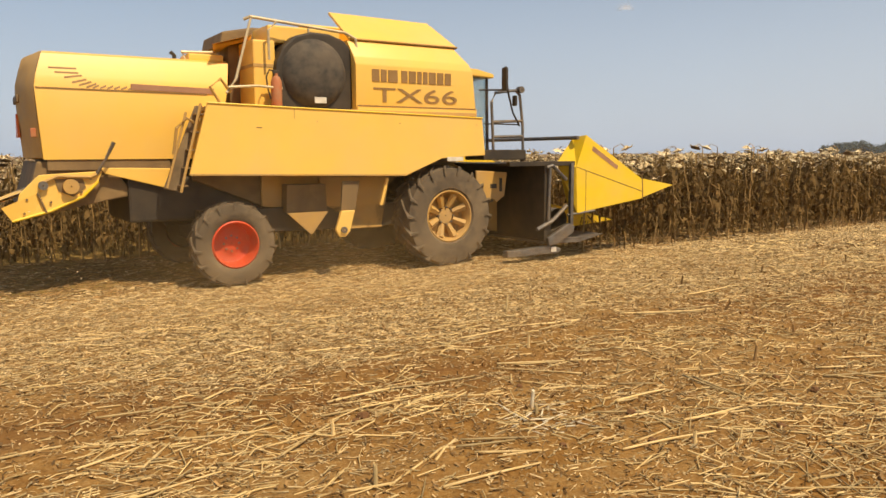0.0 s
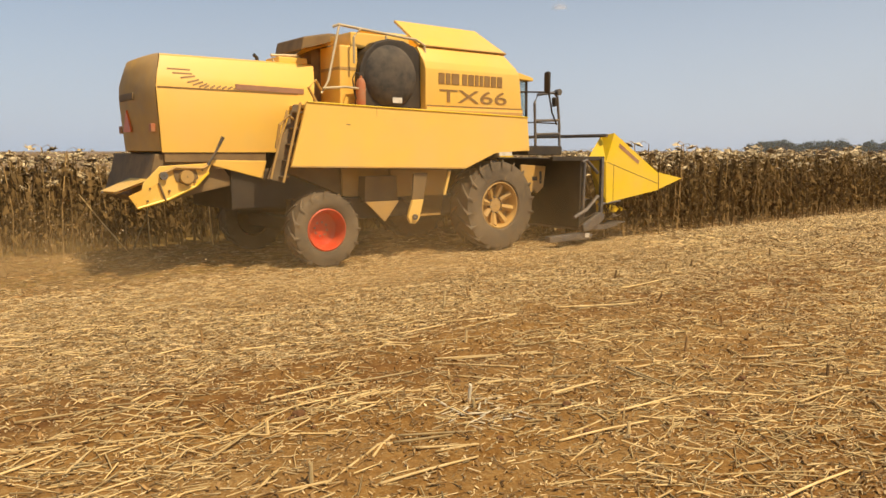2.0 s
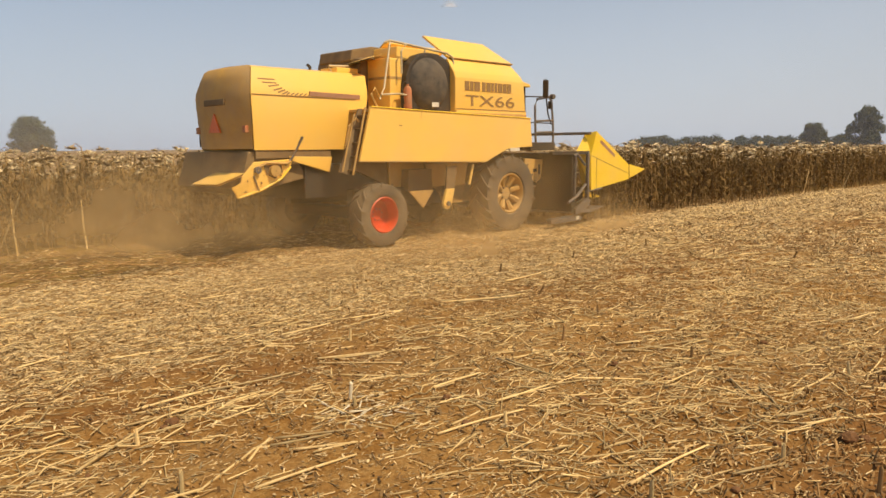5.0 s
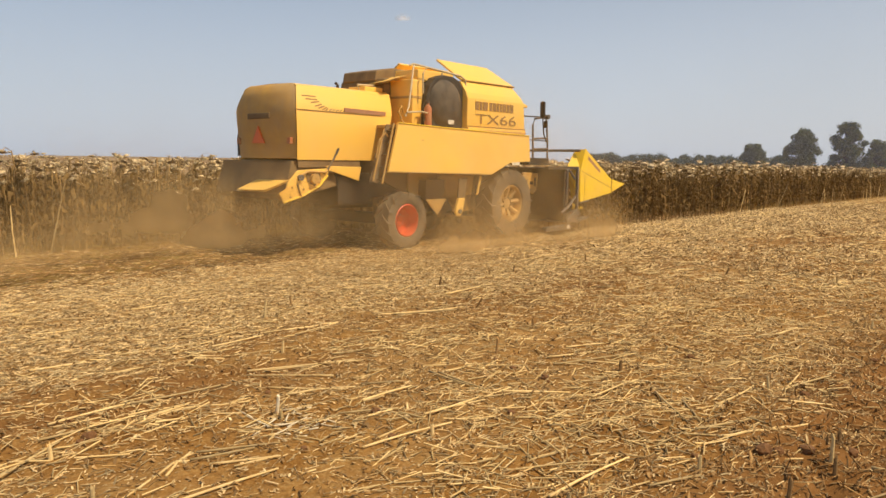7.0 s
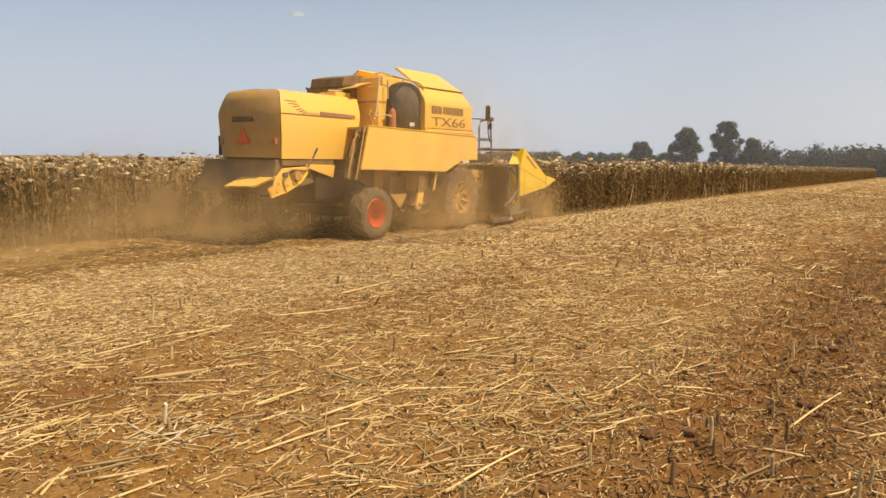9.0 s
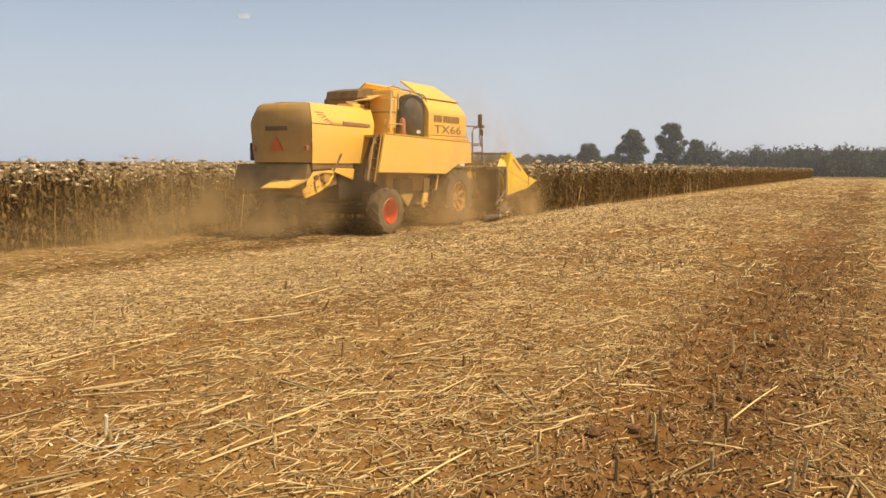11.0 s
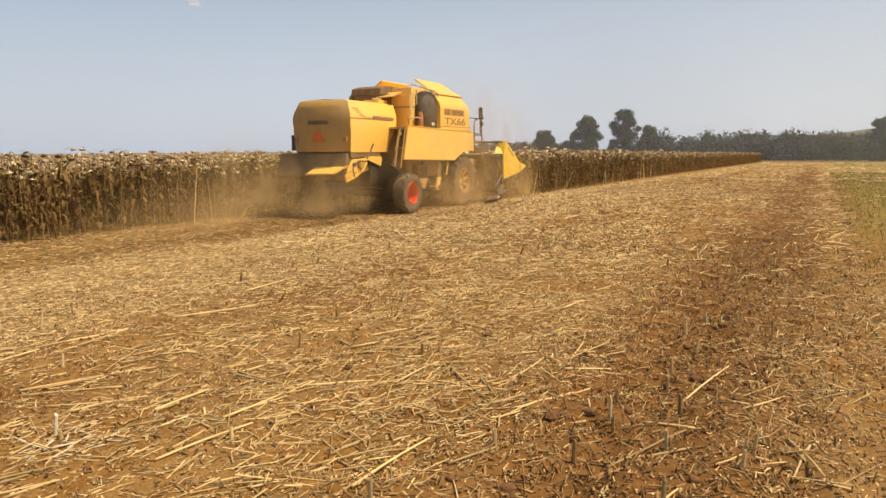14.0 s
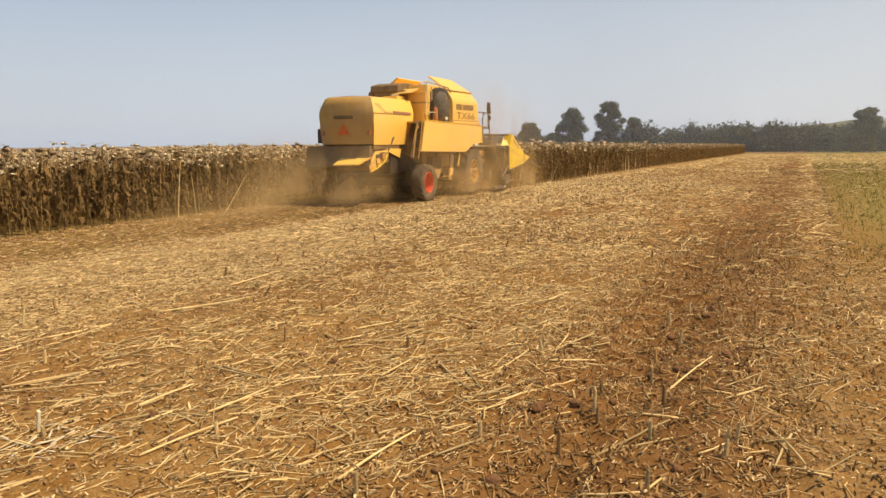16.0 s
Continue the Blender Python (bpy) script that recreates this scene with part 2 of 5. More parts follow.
    amount = maths("MULTIPLY", amount, span(row, 0, 1, 1.0, 0.18))
    near = blend(amount, soil, straw)
    lane = maths("MULTIPLY", span(sep.outputs["Y"], 10.6, 11.5), span(noise_tex(0.8, 5, 0.65, (0.4, 1, 1)), 0.3, 0.6, 0.45, 0.9))
    near = blend(lane, near, blend(span(noise_tex(14, 6, 0.7), 0.35, 0.65), (0.16, 0.105, 0.030), (0.30, 0.215, 0.075)))
    far = blend(span(noise_tex(0.05, 4), 0.35, 0.65), (0.29, 0.185, 0.075), (0.21, 0.145, 0.055))
    green = maths("MULTIPLY", span(sep.outputs["Y"], -0.4, -2.0), span(sep.outputs["X"], 9, 22))
    near = blend(maths("MULTIPLY", green, 0.7), near, (0.23, 0.19, 0.055))
    far = blend(green, far, (0.23, 0.19, 0.06))
    dist = span(sep.outputs["X"], 60, 200)
    t.links.new(blend(dist, near, far), b.inputs["Base Color"])
    bp = t.nodes.new("ShaderNodeBump")
    bp.inputs["Strength"].default_value, bp.inputs["Distance"].default_value = 0.6, 0.02
    t.links.new(noise_tex(55, 7, 0.75), bp.inputs["Height"])
    t.links.new(bp.outputs[0], b.inputs["Normal"])
    return m


M_GROUND = ground_material()


# ---- mesh helpers ----
def part(name, bm, mat, parent, label=""):
    me = bpy.data.meshes.new(name)
    bmesh.ops.recalc_face_normals(bm, faces=bm.faces)
    bm.to_mesh(me)
    bm.free()
    for m in mat if isinstance(mat, (list, tuple)) else [mat]:
        me.materials.append(m)
    ob = new(name, me)
    ob.parent = parent
    if label:
        tagged(ob, label)
    return ob


def smooth(ob, angle=35):
    ob.data.shade_smooth()
    ob.data.set_sharp_from_angle(angle=radians(angle))
    return ob


def box(x0, x1, y0, y1, z0, z1, bevel=0.015, bm=None):
    bm = bm or bmesh.new()
    r = bmesh.ops.create_cube(bm, size=1, matrix=Matrix.LocRotScale(((x0 + x1) / 2, (y0 + y1) / 2, (z0 + z1) / 2), None, (x1 - x0, y1 - y0, z1 - z0)))
    if bevel:
        es = list({e for v in r["verts"] for e in v.link_edges})
        bmesh.ops.bevel(bm, geom=es, offset=min(bevel, 0.4 * min(x1 - x0, y1 - y0, z1 - z0)), segments=2, affect="EDGES", profile=0.6)
    return bm


def plate(outline, y0, y1, bevel=0.012, bm=None):
    """A sheet with an outline in x, z, from y0 to y1."""
    bm = bm or bmesh.new()
    a = [bm.verts.new((x, y0, z)) for x, z in outline]
    b = [bm.verts.new((x, y1, z)) for x, z in outline]
    fs = [bm.faces.new(a), bm.faces.new(b[::-1])]
    n = len(a)
    for i in range(n):
        fs.append(bm.faces.new((a[i], b[i], b[(i + 1) % n], a[(i + 1) % n])))
    if bevel:
        es = list({e for v in a + b for e in v.link_edges})
        bmesh.ops.bevel(bm, geom=es, offset=bevel, segments=2, affect="EDGES", profile=0.6)
    return bm


def solid(faces_pts, bm=None):
    """A closed or open shell from polygons given point by point."""
    bm = bm or bmesh.new()
    for pts in faces_pts:
        bm.faces.new([bm.verts.new(p) for p in pts])
    bmesh.ops.remove_doubles(bm, verts=bm.verts, dist=0.001)
    return bm


def tube(pts, r, n=8, bm=None, caps=True):
    bm = bm or bmesh.new()
    pts = [Vector(p) for p in pts]
    rings = []
    for i, p in enumerate(pts):
        d = (pts[min(i + 1, len(pts) - 1)] - pts[max(i - 1, 0)]).normalized()
        u = d.cross(Vector((0, 0, 1)) if abs(d.z) < 0.9 else Vector((1, 0, 0))).normalized()
        v = d.cross(u)
        rr = r[i] if isinstance(r, (list, tuple)) else r
        rings.append([bm.verts.new(p + rr * (math.cos(a) * u + math.sin(a) * v)) for a in (2 * math.pi * k / n for k in range(n))])
    for a, b in zip(rings, rings[1:]):
        for k in range(n):
            bm.faces.new((a[k], a[(k + 1) % n], b[(k + 1) % n], b[k]))
    if caps:
        bm.faces.new(rings[0][::-1])
        bm.faces.new(rings[-1])
    return bm


def lathe(profile, n=48, bm=None):
    """Turns (radius, y) points about the y axis."""
    bm = bm or bmesh.new()
    rings = [[bm.verts.new((r * math.cos(a), y, r * math.sin(a))) for a in (2 * math.pi * k / n for k in range(n))] for r, y in profile]
    for a, b in zip(rings, rings[1:]):
        for k in range(n):
            bm.faces.new((a[k], a[(k + 1) % n], b[(k + 1) % n], b[k]))
    return bm


def scatter(name, template, tris, mats_index, materials, rot, off, kind="stuff", label="", category=""):
    """Many copies of one template joined into one mesh; rot: (n, 3, 3), off: (n, 3)."""
    n, k = len(off), len(template)
    v = np.einsum("nij,kj->nki", rot, template) + off[:, None, :]
    f = (np.asarray(tris)[None] + (np.arange(n) * k)[:, None, None]).reshape(-1, 3)
    return raw_mesh(name, v.reshape(-1, 3), f, np.tile(mats_index, n), materials, kind, label, category)


def raw_mesh(name, v, f, mi, materials, kind="stuff", label="", category=""):
    me = bpy.data.meshes.new(name)
    me.vertices.add(len(v))
    me.vertices.foreach_set("co", np.asarray(v, np.float32).ravel())
    k = f.shape[1]
    me.loops.add(f.size)
    me.loops.foreach_set("vertex_index", f.astype(np.int32).ravel())
    me.polygons.add(len(f))
    me.polygons.foreach_set("loop_start", np.arange(0, f.size, k, dtype=np.int32))
    me.polygons.foreach_set("material_index", np.asarray(mi, np.int32))
    for m in materials:
        me.materials.append(m)
    me.update(calc_edges=True)
    me.validate()
    ob = new(name, me)
    return tagged(ob, label, category, "", kind)


def turns(yaw, tilt, spin, size):
    """Rotation matrices: spin about z, then tilt about y, then yaw about z, scaled by size (n,) or (n, 3)."""
    c, s = np.cos, np.sin
    o, z = np.ones_like(yaw), np.zeros_like(yaw)
    rz = lambda a: np.stack([np.stack([c(a), -s(a), z], -1), np.stack([s(a), c(a), z], -1), np.stack([z, z, o], -1)], -2)
    ry = np.stack([np.stack([c(tilt), z, s(tilt)], -1), np.stack([z, o, z], -1), np.stack([-s(tilt), z, c(tilt)], -1)], -2)
    m = rz(yaw) @ ry @ rz(spin)
    size = np.asarray(size)
    return m * (size[:, None, :] if size.ndim == 2 else size[:, None, None])


# ---- the ground ----
def ground_z(x, y):
    """The field falls away gently ahead."""
    return -0.0062 * (np.log1p(np.exp(np.clip((x - 34) / 8.0, -30, 30))) * 8.0 * (x < 250) + (x >= 250) * 216.0)


rng = np.random.default_rng(7)


def value_noise(x, y, cell, seed):
    g = np.random.default_rng(seed).random((512, 512))
    u, v = x / cell, y / cell
    i, j = np.floor(u).astype(int), np.floor(v).astype(int)
    a, b = u - i, v - j
    a, b = a * a * (3 - 2 * a), b * b * (3 - 2 * b)
    i0, i1, j0, j1 = i % 512, (i + 1) % 512, j % 512, (j + 1) % 512
    return g[i0, j0] * (1 - a) * (1 - b) + g[i1, j0] * a * (1 - b) + g[i0, j1] * (1 - a) * b + g[i1, j1] * a * b - 0.5


def relief(x, y):
    """Clods, uneven ground and the pressed wheel track near the camera."""
    near = np.clip((26 - np.hypot(x - 6, y - 3)) / 14, 0, 1)
    z = 0.05 * value_noise(x, y, 0.9, 1) + 0.035 * value_noise(x, y, 0.28, 2) + 0.03 * value_noise(x, y, 0.11, 3)
    rough = np.exp(-((y - 0.95) / 0.55) ** 2) + 0.7 * np.exp(-((y + 0.45) / 0.35) ** 2)
    z += -0.05 * np.exp(-((y - 0.95) / 0.38) ** 2) + 0.04 * np.exp(-((y - 1.65) / 0.3) ** 2) + 0.03 * np.exp(-((y - 0.2) / 0.3) ** 2)
    z += rough * (0.10 * value_noise(x, y, 0.22, 4) + 0.05 * value_noise(x, y, 0.12, 5))
    return z * near


def stretched(lo, hi, step, reach):
    a = [lo]
    d = step
    while a[-1] > -reach:
        d *= 1.22
        a.append(a[-1] - d)
    b = [hi]
    d = step
    while b[-1] < reach:
        d *= 1.22
        b.append(b[-1] + d)
    return np.array(a[::-1] + list(np.arange(lo + step, hi, step)) + b)


gx, gy = stretched(-1.5, 17.0, 0.06, 2600), stretched(-1.8, 11.0, 0.06, 2600)
GX, GY = np.meshgrid(gx, gy, indexing="ij")
GZ = ground_z(GX, GY) + relief(GX, GY)
nx, ny = GX.shape
idx = np.arange(nx * ny).reshape(nx, ny)
quads = np.stack([idx[:-1, :-1], idx[1:, :-1], idx[1:, 1:], idx[:-1, 1:]], -1).reshape(-1, 4)
ground = raw_mesh("ground", np.stack([GX, GY, GZ], -1).reshape(-1, 3), quads, np.zeros(len(quads)), [M_GROUND], "structure", "harvested field of reddish soil under chopped straw", "ground")
ground.data.shade_smooth()


def lie(x, y):
    return ground_z(x, y) + relief(x, y)


# far hill to the right of the woods
hill_az = np.linspace(-14, 9, 60)
hv, hf = [], []
for i, a in enumerate(hill_az):
    up = 19 * math.exp(-((a + 2.5) / 5.5) ** 2) + 1.5 * math.sin(a * 1.3)
    for r, z in ((560, -6), (700, up * 0.8), (820, up), (1100, -8)):
        hv.append((r * math.cos(radians(a)), r * math.sin(radians(a)), z))
    if i:
        o = (i - 1) * 4
        hf += [(o + k, o + k + 1, o + k + 5, o + k + 4) for k in range(3)]
raw_mesh("far_hill", np.array(hv), np.array(hf), np.zeros(len(hf)), [M_HILL], "structure", "hazy grey-green hill behind the woods", "hill").data.shade_smooth()


# ---- the combine harvester: x forward, y to its left, z up; its rear axle stands over the origin ----
def lugged_tyre(radius, inner, width, lugs, name, parent, m=M_RUBBER):
    h = width / 2
    prof = [(inner, -h * 0.80), (inner + 0.03, -h * 0.92), ((inner + radius) / 2, -h), (radius * 0.93, -h * 0.90), (radius * 0.955, -h * 0.6), (radius * 0.96, 0),
            (radius * 0.955, h * 0.6), (radius * 0.93, h * 0.90), ((inner + radius) / 2, h), (inner + 0.03, h * 0.92), (inner, h * 0.80)]
    tyre = smooth(part(name, lathe(prof, 56), m, parent, "dusty black lugged tyre"), 40)
    for k in range(lugs):
        a = 2 * math.pi * k / lugs
        side = 1 if k % 2 else -1
        bm = bmesh.new()
        ring = []
        w = 0.42 / lugs * 2.4
        for j, (u, lo, hi) in enumerate(((0.05, 0.94, 1.0), (0.55, 0.94, 1.0), (0.97, 0.90, 0.985), (1.03, 0.80, 0.86))):
            aa = a + 0.42 * u * 0.8
            q = []
            for da, rr in ((-w, lo), (-w * 0.7, hi), (w * 0.7, hi), (w, lo)):
                q.append(bm.verts.new((radius * rr * math.cos(aa + da), side * h * u, radius * rr * math.sin(aa + da))))
            ring.append(q)
        for p, q in zip(ring, ring[1:]):
            for i in range(3):
                bm.faces.new((p[i], p[i + 1], q[i + 1], q[i]))
        bm.faces.new(ring[0])
        bm.faces.new(ring[-1][::-1])
        part("lug", bm, m, tyre)
    return tyre


def wheel(radius, rim_r, width, lugs, rim_mat, side, spokes, parent, at):
    """A wheel at its place on the machine; its outer face looks to side * y."""
    w = lugged_tyre(radius, rim_r, width, lugs, "wheel", parent)
    h = width / 2
    s = side
    prof = [(rim_r + 0.005, s * h * 0.82), (rim_r - 0.02, s * h * 0.86), (rim_r - 0.05, s * h * 0.7), (rim_r - 0.07, s * h * 0.2), (rim_r * 0.72, s * h * 0.10), (rim_r * 0.36, s * h * 0.22), (rim_r * 0.30, s * h * 0.40), (0.01, s * h * 0.42)]
    if not spokes:
        prof = [(rim_r + 0.005, s * h * 0.82), (rim_r - 0.015, s * h * 0.90), (rim_r - 0.03, s * h * 0.80), (rim_r - 0.045, s * h * 0.25), (rim_r * 0.80, -s * h * 0.22), (rim_r * 0.60, -s * h * 0.34), (rim_r * 0.40, -s * h * 0.24), (rim_r * 0.26, -s * h * 0.20), (0.01, -s * h * 0.18)]
    rim = smooth(part("rim", lathe(prof, 40), rim_mat, w, "dished painted steel rim"), 40)
    # added black disc: stands in for the shade on the wheel's inner side
    part("shade_disc", lathe([(0.01, -s * h * 0.62), (rim_r * 0.9, -s * h * 0.62), (rim_r * 0.95, -s * h * 0.3)], 28), M_BLACK, w, "black disc added to darken the wheel's inner side")
    for k in range(8):
        a = 2 * math.pi * k / 8
        part("bolt", tube([(rim_r * 0.33 * math.cos(a), s * h * (0.25 if spokes else -0.30), rim_r * 0.33 * math.sin(a)), (rim_r * 0.33 * math.cos(a), s * h * (0.50 if spokes else -0.14), rim_r * 0.33 * math.sin(a))], 0.016, 6), M_STEEL, rim)
    for k in range(spokes):
        a = 2 * math.pi * (k + 0.5) / spokes
        c, d = math.cos(a), math.sin(a)
        part("rib", tube([(rim_r * 0.36 * c, s * h * 0.30, rim_r * 0.36 * d), (rim_r * 0.88 * c, s * h * 0.52, rim_r * 0.88 * d)], [0.05, 0.075], 6), rim_mat, rim)
    w.matrix_basis = pose(*at)
    return w


def text_mesh(body, size, width, name, mat, parent, m):
    cu = bpy.data.curves.new(name, "FONT")
    cu.body, cu.size, cu.extrude = body, size, 0.003
    ob = bpy.data.objects.new("lettering", cu)
    scene.collection.objects.link(ob)
    bpy.context.view_layer.update()
    me = bpy.data.meshes.new_from_object(ob.evaluated_get(bpy.context.evaluated_depsgraph_get()))
    bpy.data.objects.remove(ob)
    xs = [v.co.x for v in me.vertices]
    ys = [v.co.y for v in me.vertices]
    for v in me.vertices:
        v.co.x = (v.co.x - min(xs)) * width / (max(xs) - min(xs))
        v.co.y = (v.co.y - min(ys)) * size / (max(ys) - min(ys))
    me.materials.clear()
    me.materials.append(mat)
    t = new(name, me)
    t.parent, t.matrix_basis = parent, m
    return t


def combine_harvester():
    top = new("combine_harvester")
    tagged(top, "dusty yellow combine harvester cutting ripe sunflowers, red rear rims", "combine harvester")
    top["kind"] = "thing"
    # rear straw hood: sections in y, z carried along x
    ring = [(-0.92, 1.86), (-0.96, 2.30), (-0.98, 2.82), (-0.94, 2.98), (-0.82, 3.27), (-0.70, 3.315), (0.0, 3.34), (0.70, 3.315), (0.82, 3.27), (0.94, 2.98), (0.98, 2.82), (0.96, 2.30), (0.92, 1.86)]
    rear_x = {1.86: -2.34, 2.30: -2.37, 2.82: -2.40, 2.98: -2.37, 3.27: -2.28, 3.315: -2.25, 3.34: -2.25}
    bm = bmesh.new()
    rows = []
    for k, x in enumerate((None, -1.2, 0.10)):
        rows.append([bm.verts.new((rear_x[z] if x is None else x + (2.60 - z) * -0.18 * (k == 2), y, z)) for y, z in ring])
    for a, b in zip(rows, rows[1:]):
        for i in range(len(ring) - 1):
            bm.faces.new((a[i], a[i + 1], b[i + 1], b[i]))
        bm.faces.new((a[-1], a[0], b[0], b[-1]))
    bm.faces.new(rows[-1])
    hood = smooth(part("rear_hood", bm, M_YELLOW, top, "yellow straw hood with pressed crease"), 22)
    # bulged rear door; its tan also paints the shade on the rear face
    bm = bmesh.new()
    grid = []
    zs = [1.88, 2.1, 2.4, 2.7, 2.9, 3.1, 3.26, 3.318]
    for z in zs:
        half = np.interp(z, [1.86, 2.82, 2.98, 3.27, 3.32], [0.92, 0.98, 0.94, 0.82, 0.70]) - 0.006
        x0 = np.interp(z, [1.86, 2.30, 2.82, 2.98, 3.27, 3.32], [-2.34, -2.37, -2.40, -2.37, -2.28, -2.25])
        grid.append([bm.verts.new((x0 - 0.16 * (1 - u * u) ** 0.8 * (0.35 if z > 3.3 else 1) - 0.008, half * u, z)) for u in np.linspace(-1, 1, 15)])
    for a, b in zip(grid, grid[1:]):
        for i in range(14):
            bm.faces.new((a[i], a[i + 1], b[i + 1], b[i]))
    door = smooth(part("rear_door", bm, M_FADED_SHADE, top, "bulged rear hood door in tan, dust and shade painted together"), 50)
    part("recess", box(-2.575, -2.53, -0.36, 0.34, 2.64, 2.75, 0.02), M_SHADE_GRIME, door, "dark smeared recess in the door")
    part("warning_triangle", solid([[(-2.575, 0.20, 2.17), (-2.575, -0.20, 2.17), (-2.575, 0.0, 2.50)], [(-2.545, 0.20, 2.17), (-2.545, -0.20, 2.17), (-2.545, 0.0, 2.50)],
                                    [(-2.575, 0.20, 2.17), (-2.545, 0.20, 2.17), (-2.545, 0.0, 2.50), (-2.575, 0.0, 2.50)], [(-2.575, -0.20, 2.17), (-2.545, -0.20, 2.17), (-2.545, 0.0, 2.50), (-2.575, 0.0, 2.50)]]), M_ORANGE, door, "orange slow-vehicle triangle")
    for y in (-0.82, 0.82):
        part("tail_light", box(-2.47, -2.40, y - 0.05, y + 0.05, 2.16, 2.28, 0.012), M_RUST, door, "small dusty red tail light")
    part("side_marker", box(-2.28, -2.16, 0.98, 1.14, 1.92, 2.36, 0.02), M_BLACK, top, "black marker board on the far side")
    # seam, pressed rays and stripe on the hood side
    part("seam", plate([(-2.385, 2.815), (-0.15, 2.80), (-0.15, 2.785), (-2.385, 2.80)], -0.988, -0.978, 0), M_BROWN, hood)
    part("stripe", plate([(-1.20, 2.90), (-0.05, 2.88), (-0.05, 2.80), (-1.20, 2.82)], -0.992, -0.962, 0), M_MAUVE, hood, "faded mauve stripe")
    strokes = [(-2.21, 3.09, -1.87, 3.09), (-2.14, 3.03, -1.85, 3.03), (-2.03, 2.965, -1.81, 3.0), (-1.94, 2.90, -1.76, 2.95), (-1.86, 2.865, -1.70, 2.92), (-1.77, 2.84, -1.64, 2.895)]
    strokes += [(-1.69 + 0.09 * k, 2.832, -1.61 + 0.09 * k, 2.875 - 0.002 * k) for k in range(8)]
    for x0, z0, x1, z1 in strokes:
        y0, y1 = (float(np.interp(z, [2.82, 2.98, 3.27], [-0.98, -0.94, -0.82])) - 0.005 for z in (z0, z1))
        part("ray_mark", solid([[(x0, y0, z0), (x1, y1, z1), (x1, y1 - 0.007, z1 - 0.024), (x0, y0 - 0.007, z0 - 0.024)]]), M_BROWN, hood)
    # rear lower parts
    # the sill's brown holds dust and the shade below the hood
    part("hood_sill", box(-2.30, -0.70, -0.90, 0.90, 1.71, 1.86, 0.01), M_SHADE_GRIME, top, "shaded brown sill below the hood")
    part("lower_side_panel", plate([(-1.66, 1.745), (-0.72, 1.725), (-0.79, 1.44), (-1.60, 1.66)], -0.97, -0.93), M_YELLOW, top)
    part("lower_side_panel", plate([(-1.66, 1.745), (-0.72, 1.725), (-0.79, 1.44), (-1.60, 1.66)], 0.93, 0.97), M_YELLOW, top)
    part("straw_chopper", plate([(-1.5, 1.78), (-2.42, 1.84), (-2.50, 1.52), (-2.62, 1.20), (-2.45, 1.08), (-1.9, 1.22), (-1.2, 1.35)], -0.85, 1.45, 0.03), M_SHADE_GRIME, top, "dust-caked brown straw chopper housing")
    chute = part("deflector_plate", plate([(-1.64, 1.70), (-2.42, 1.66), (-2.66, 1.42), (-2.76, 1.06), (-2.30, 1.18), (-1.90, 1.36), (-1.70, 1.56)], -1.04, -1.00), M_YELLOW, top, "bent yellow straw deflector")
    part("flap", solid([[(-2.45, -1.05, 1.42), (-2.88, -1.10, 1.24), (-2.76, -1.06, 1.05), (-2.36, -1.02, 1.16)], [(-2.45, -1.01, 1.42), (-2.88, -1.06, 1.24), (-2.76, -1.02, 1.05), (-2.36, -0.98, 1.16)]]), M_YELLOW, chute)
    part("flap", solid([[(-2.45, -0.92, 1.50), (-2.98, -0.78, 1.29), (-2.98, 0.15, 1.27), (-2.50, 0.12, 1.47)], [(-2.45, -0.92, 1.47), (-2.98, -0.78, 1.26), (-2.98, 0.15, 1.24), (-2.50, 0.12, 1.44)]]), M_YELLOW, chute)
    part("lower_lip", tube([(-2.76, -1.05, 1.06), (-2.3, -1.05, 1.18), (-1.9, -1.05, 1.36), (-1.70, -1.05, 1.56)], 0.02, 6), M_YELLOW2, chute)
    part("pulley", lathe([(0.01, -1.13), (0.10, -1.13), (0.10, -1.04)], 20), M_FADED_SHADE, chute).matrix_basis = pose(-2.05, 0, 1.50)
    part("pulley", lathe([(0.01, -1.10), (0.06, -1.10), (0.06, -1.04)], 16), M_STEEL, chute).matrix_basis = pose(-2.38, 0, 1.52)
    part("bracket", tube([(-2.4, -1.07, 1.55), (-2.2, -1.08, 1.64), (-1.8, -1.08, 1.62), (-1.72, -1.08, 1.66)], 0.025, 6), M_FADED_SHADE, chute)
    part("bearing_plate", plate([(-2.24, 1.60), (-1.90, 1.62), (-1.86, 1.48), (-2.02, 1.36), (-2.20, 1.44)], -1.052, -1.042, 0.004), M_SHADE_GRIME, chute, "oily dark bearing plate")
    part("flap_edge", tube([(-2.45, -1.06, 1.42), (-2.36, -1.06, 1.16)], 0.016, 6), M_SHADE_GRIME, chute)
    for px_, pz_ in ((-2.58, 1.34), (-2.62, 1.16), (-2.30, 1.30), (-1.80, 1.60), (-1.92, 1.42)):
        part("bolt", tube([(px_, -1.04, pz_), (px_, -1.075, pz_)], 0.016, 6), M_SHADE_GRIME, chute)
    part("lever", tube([(-1.72, -1.06, 1.66), (-1.60, -1.10, 1.86), (-1.49, -1.14, 2.09)], [0.022, 0.018, 0.028], 8), M_STEEL, chute, "dusty steel lever")
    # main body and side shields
    # inner body: shade behind the shields put into its brown
    part("body", plate([(-0.42, 1.55), (-0.30, 2.0), (0.0, 2.58), (4.25, 2.50), (4.25, 1.75), (3.2, 1.70), (2.6, 1.20), (2.2, 1.05), (0.8, 1.05), (0.2, 1.30)], -0.98, 1.25, 0.03), M_SHADE_GRIME, top, "inner body in brown with its shade painted in")
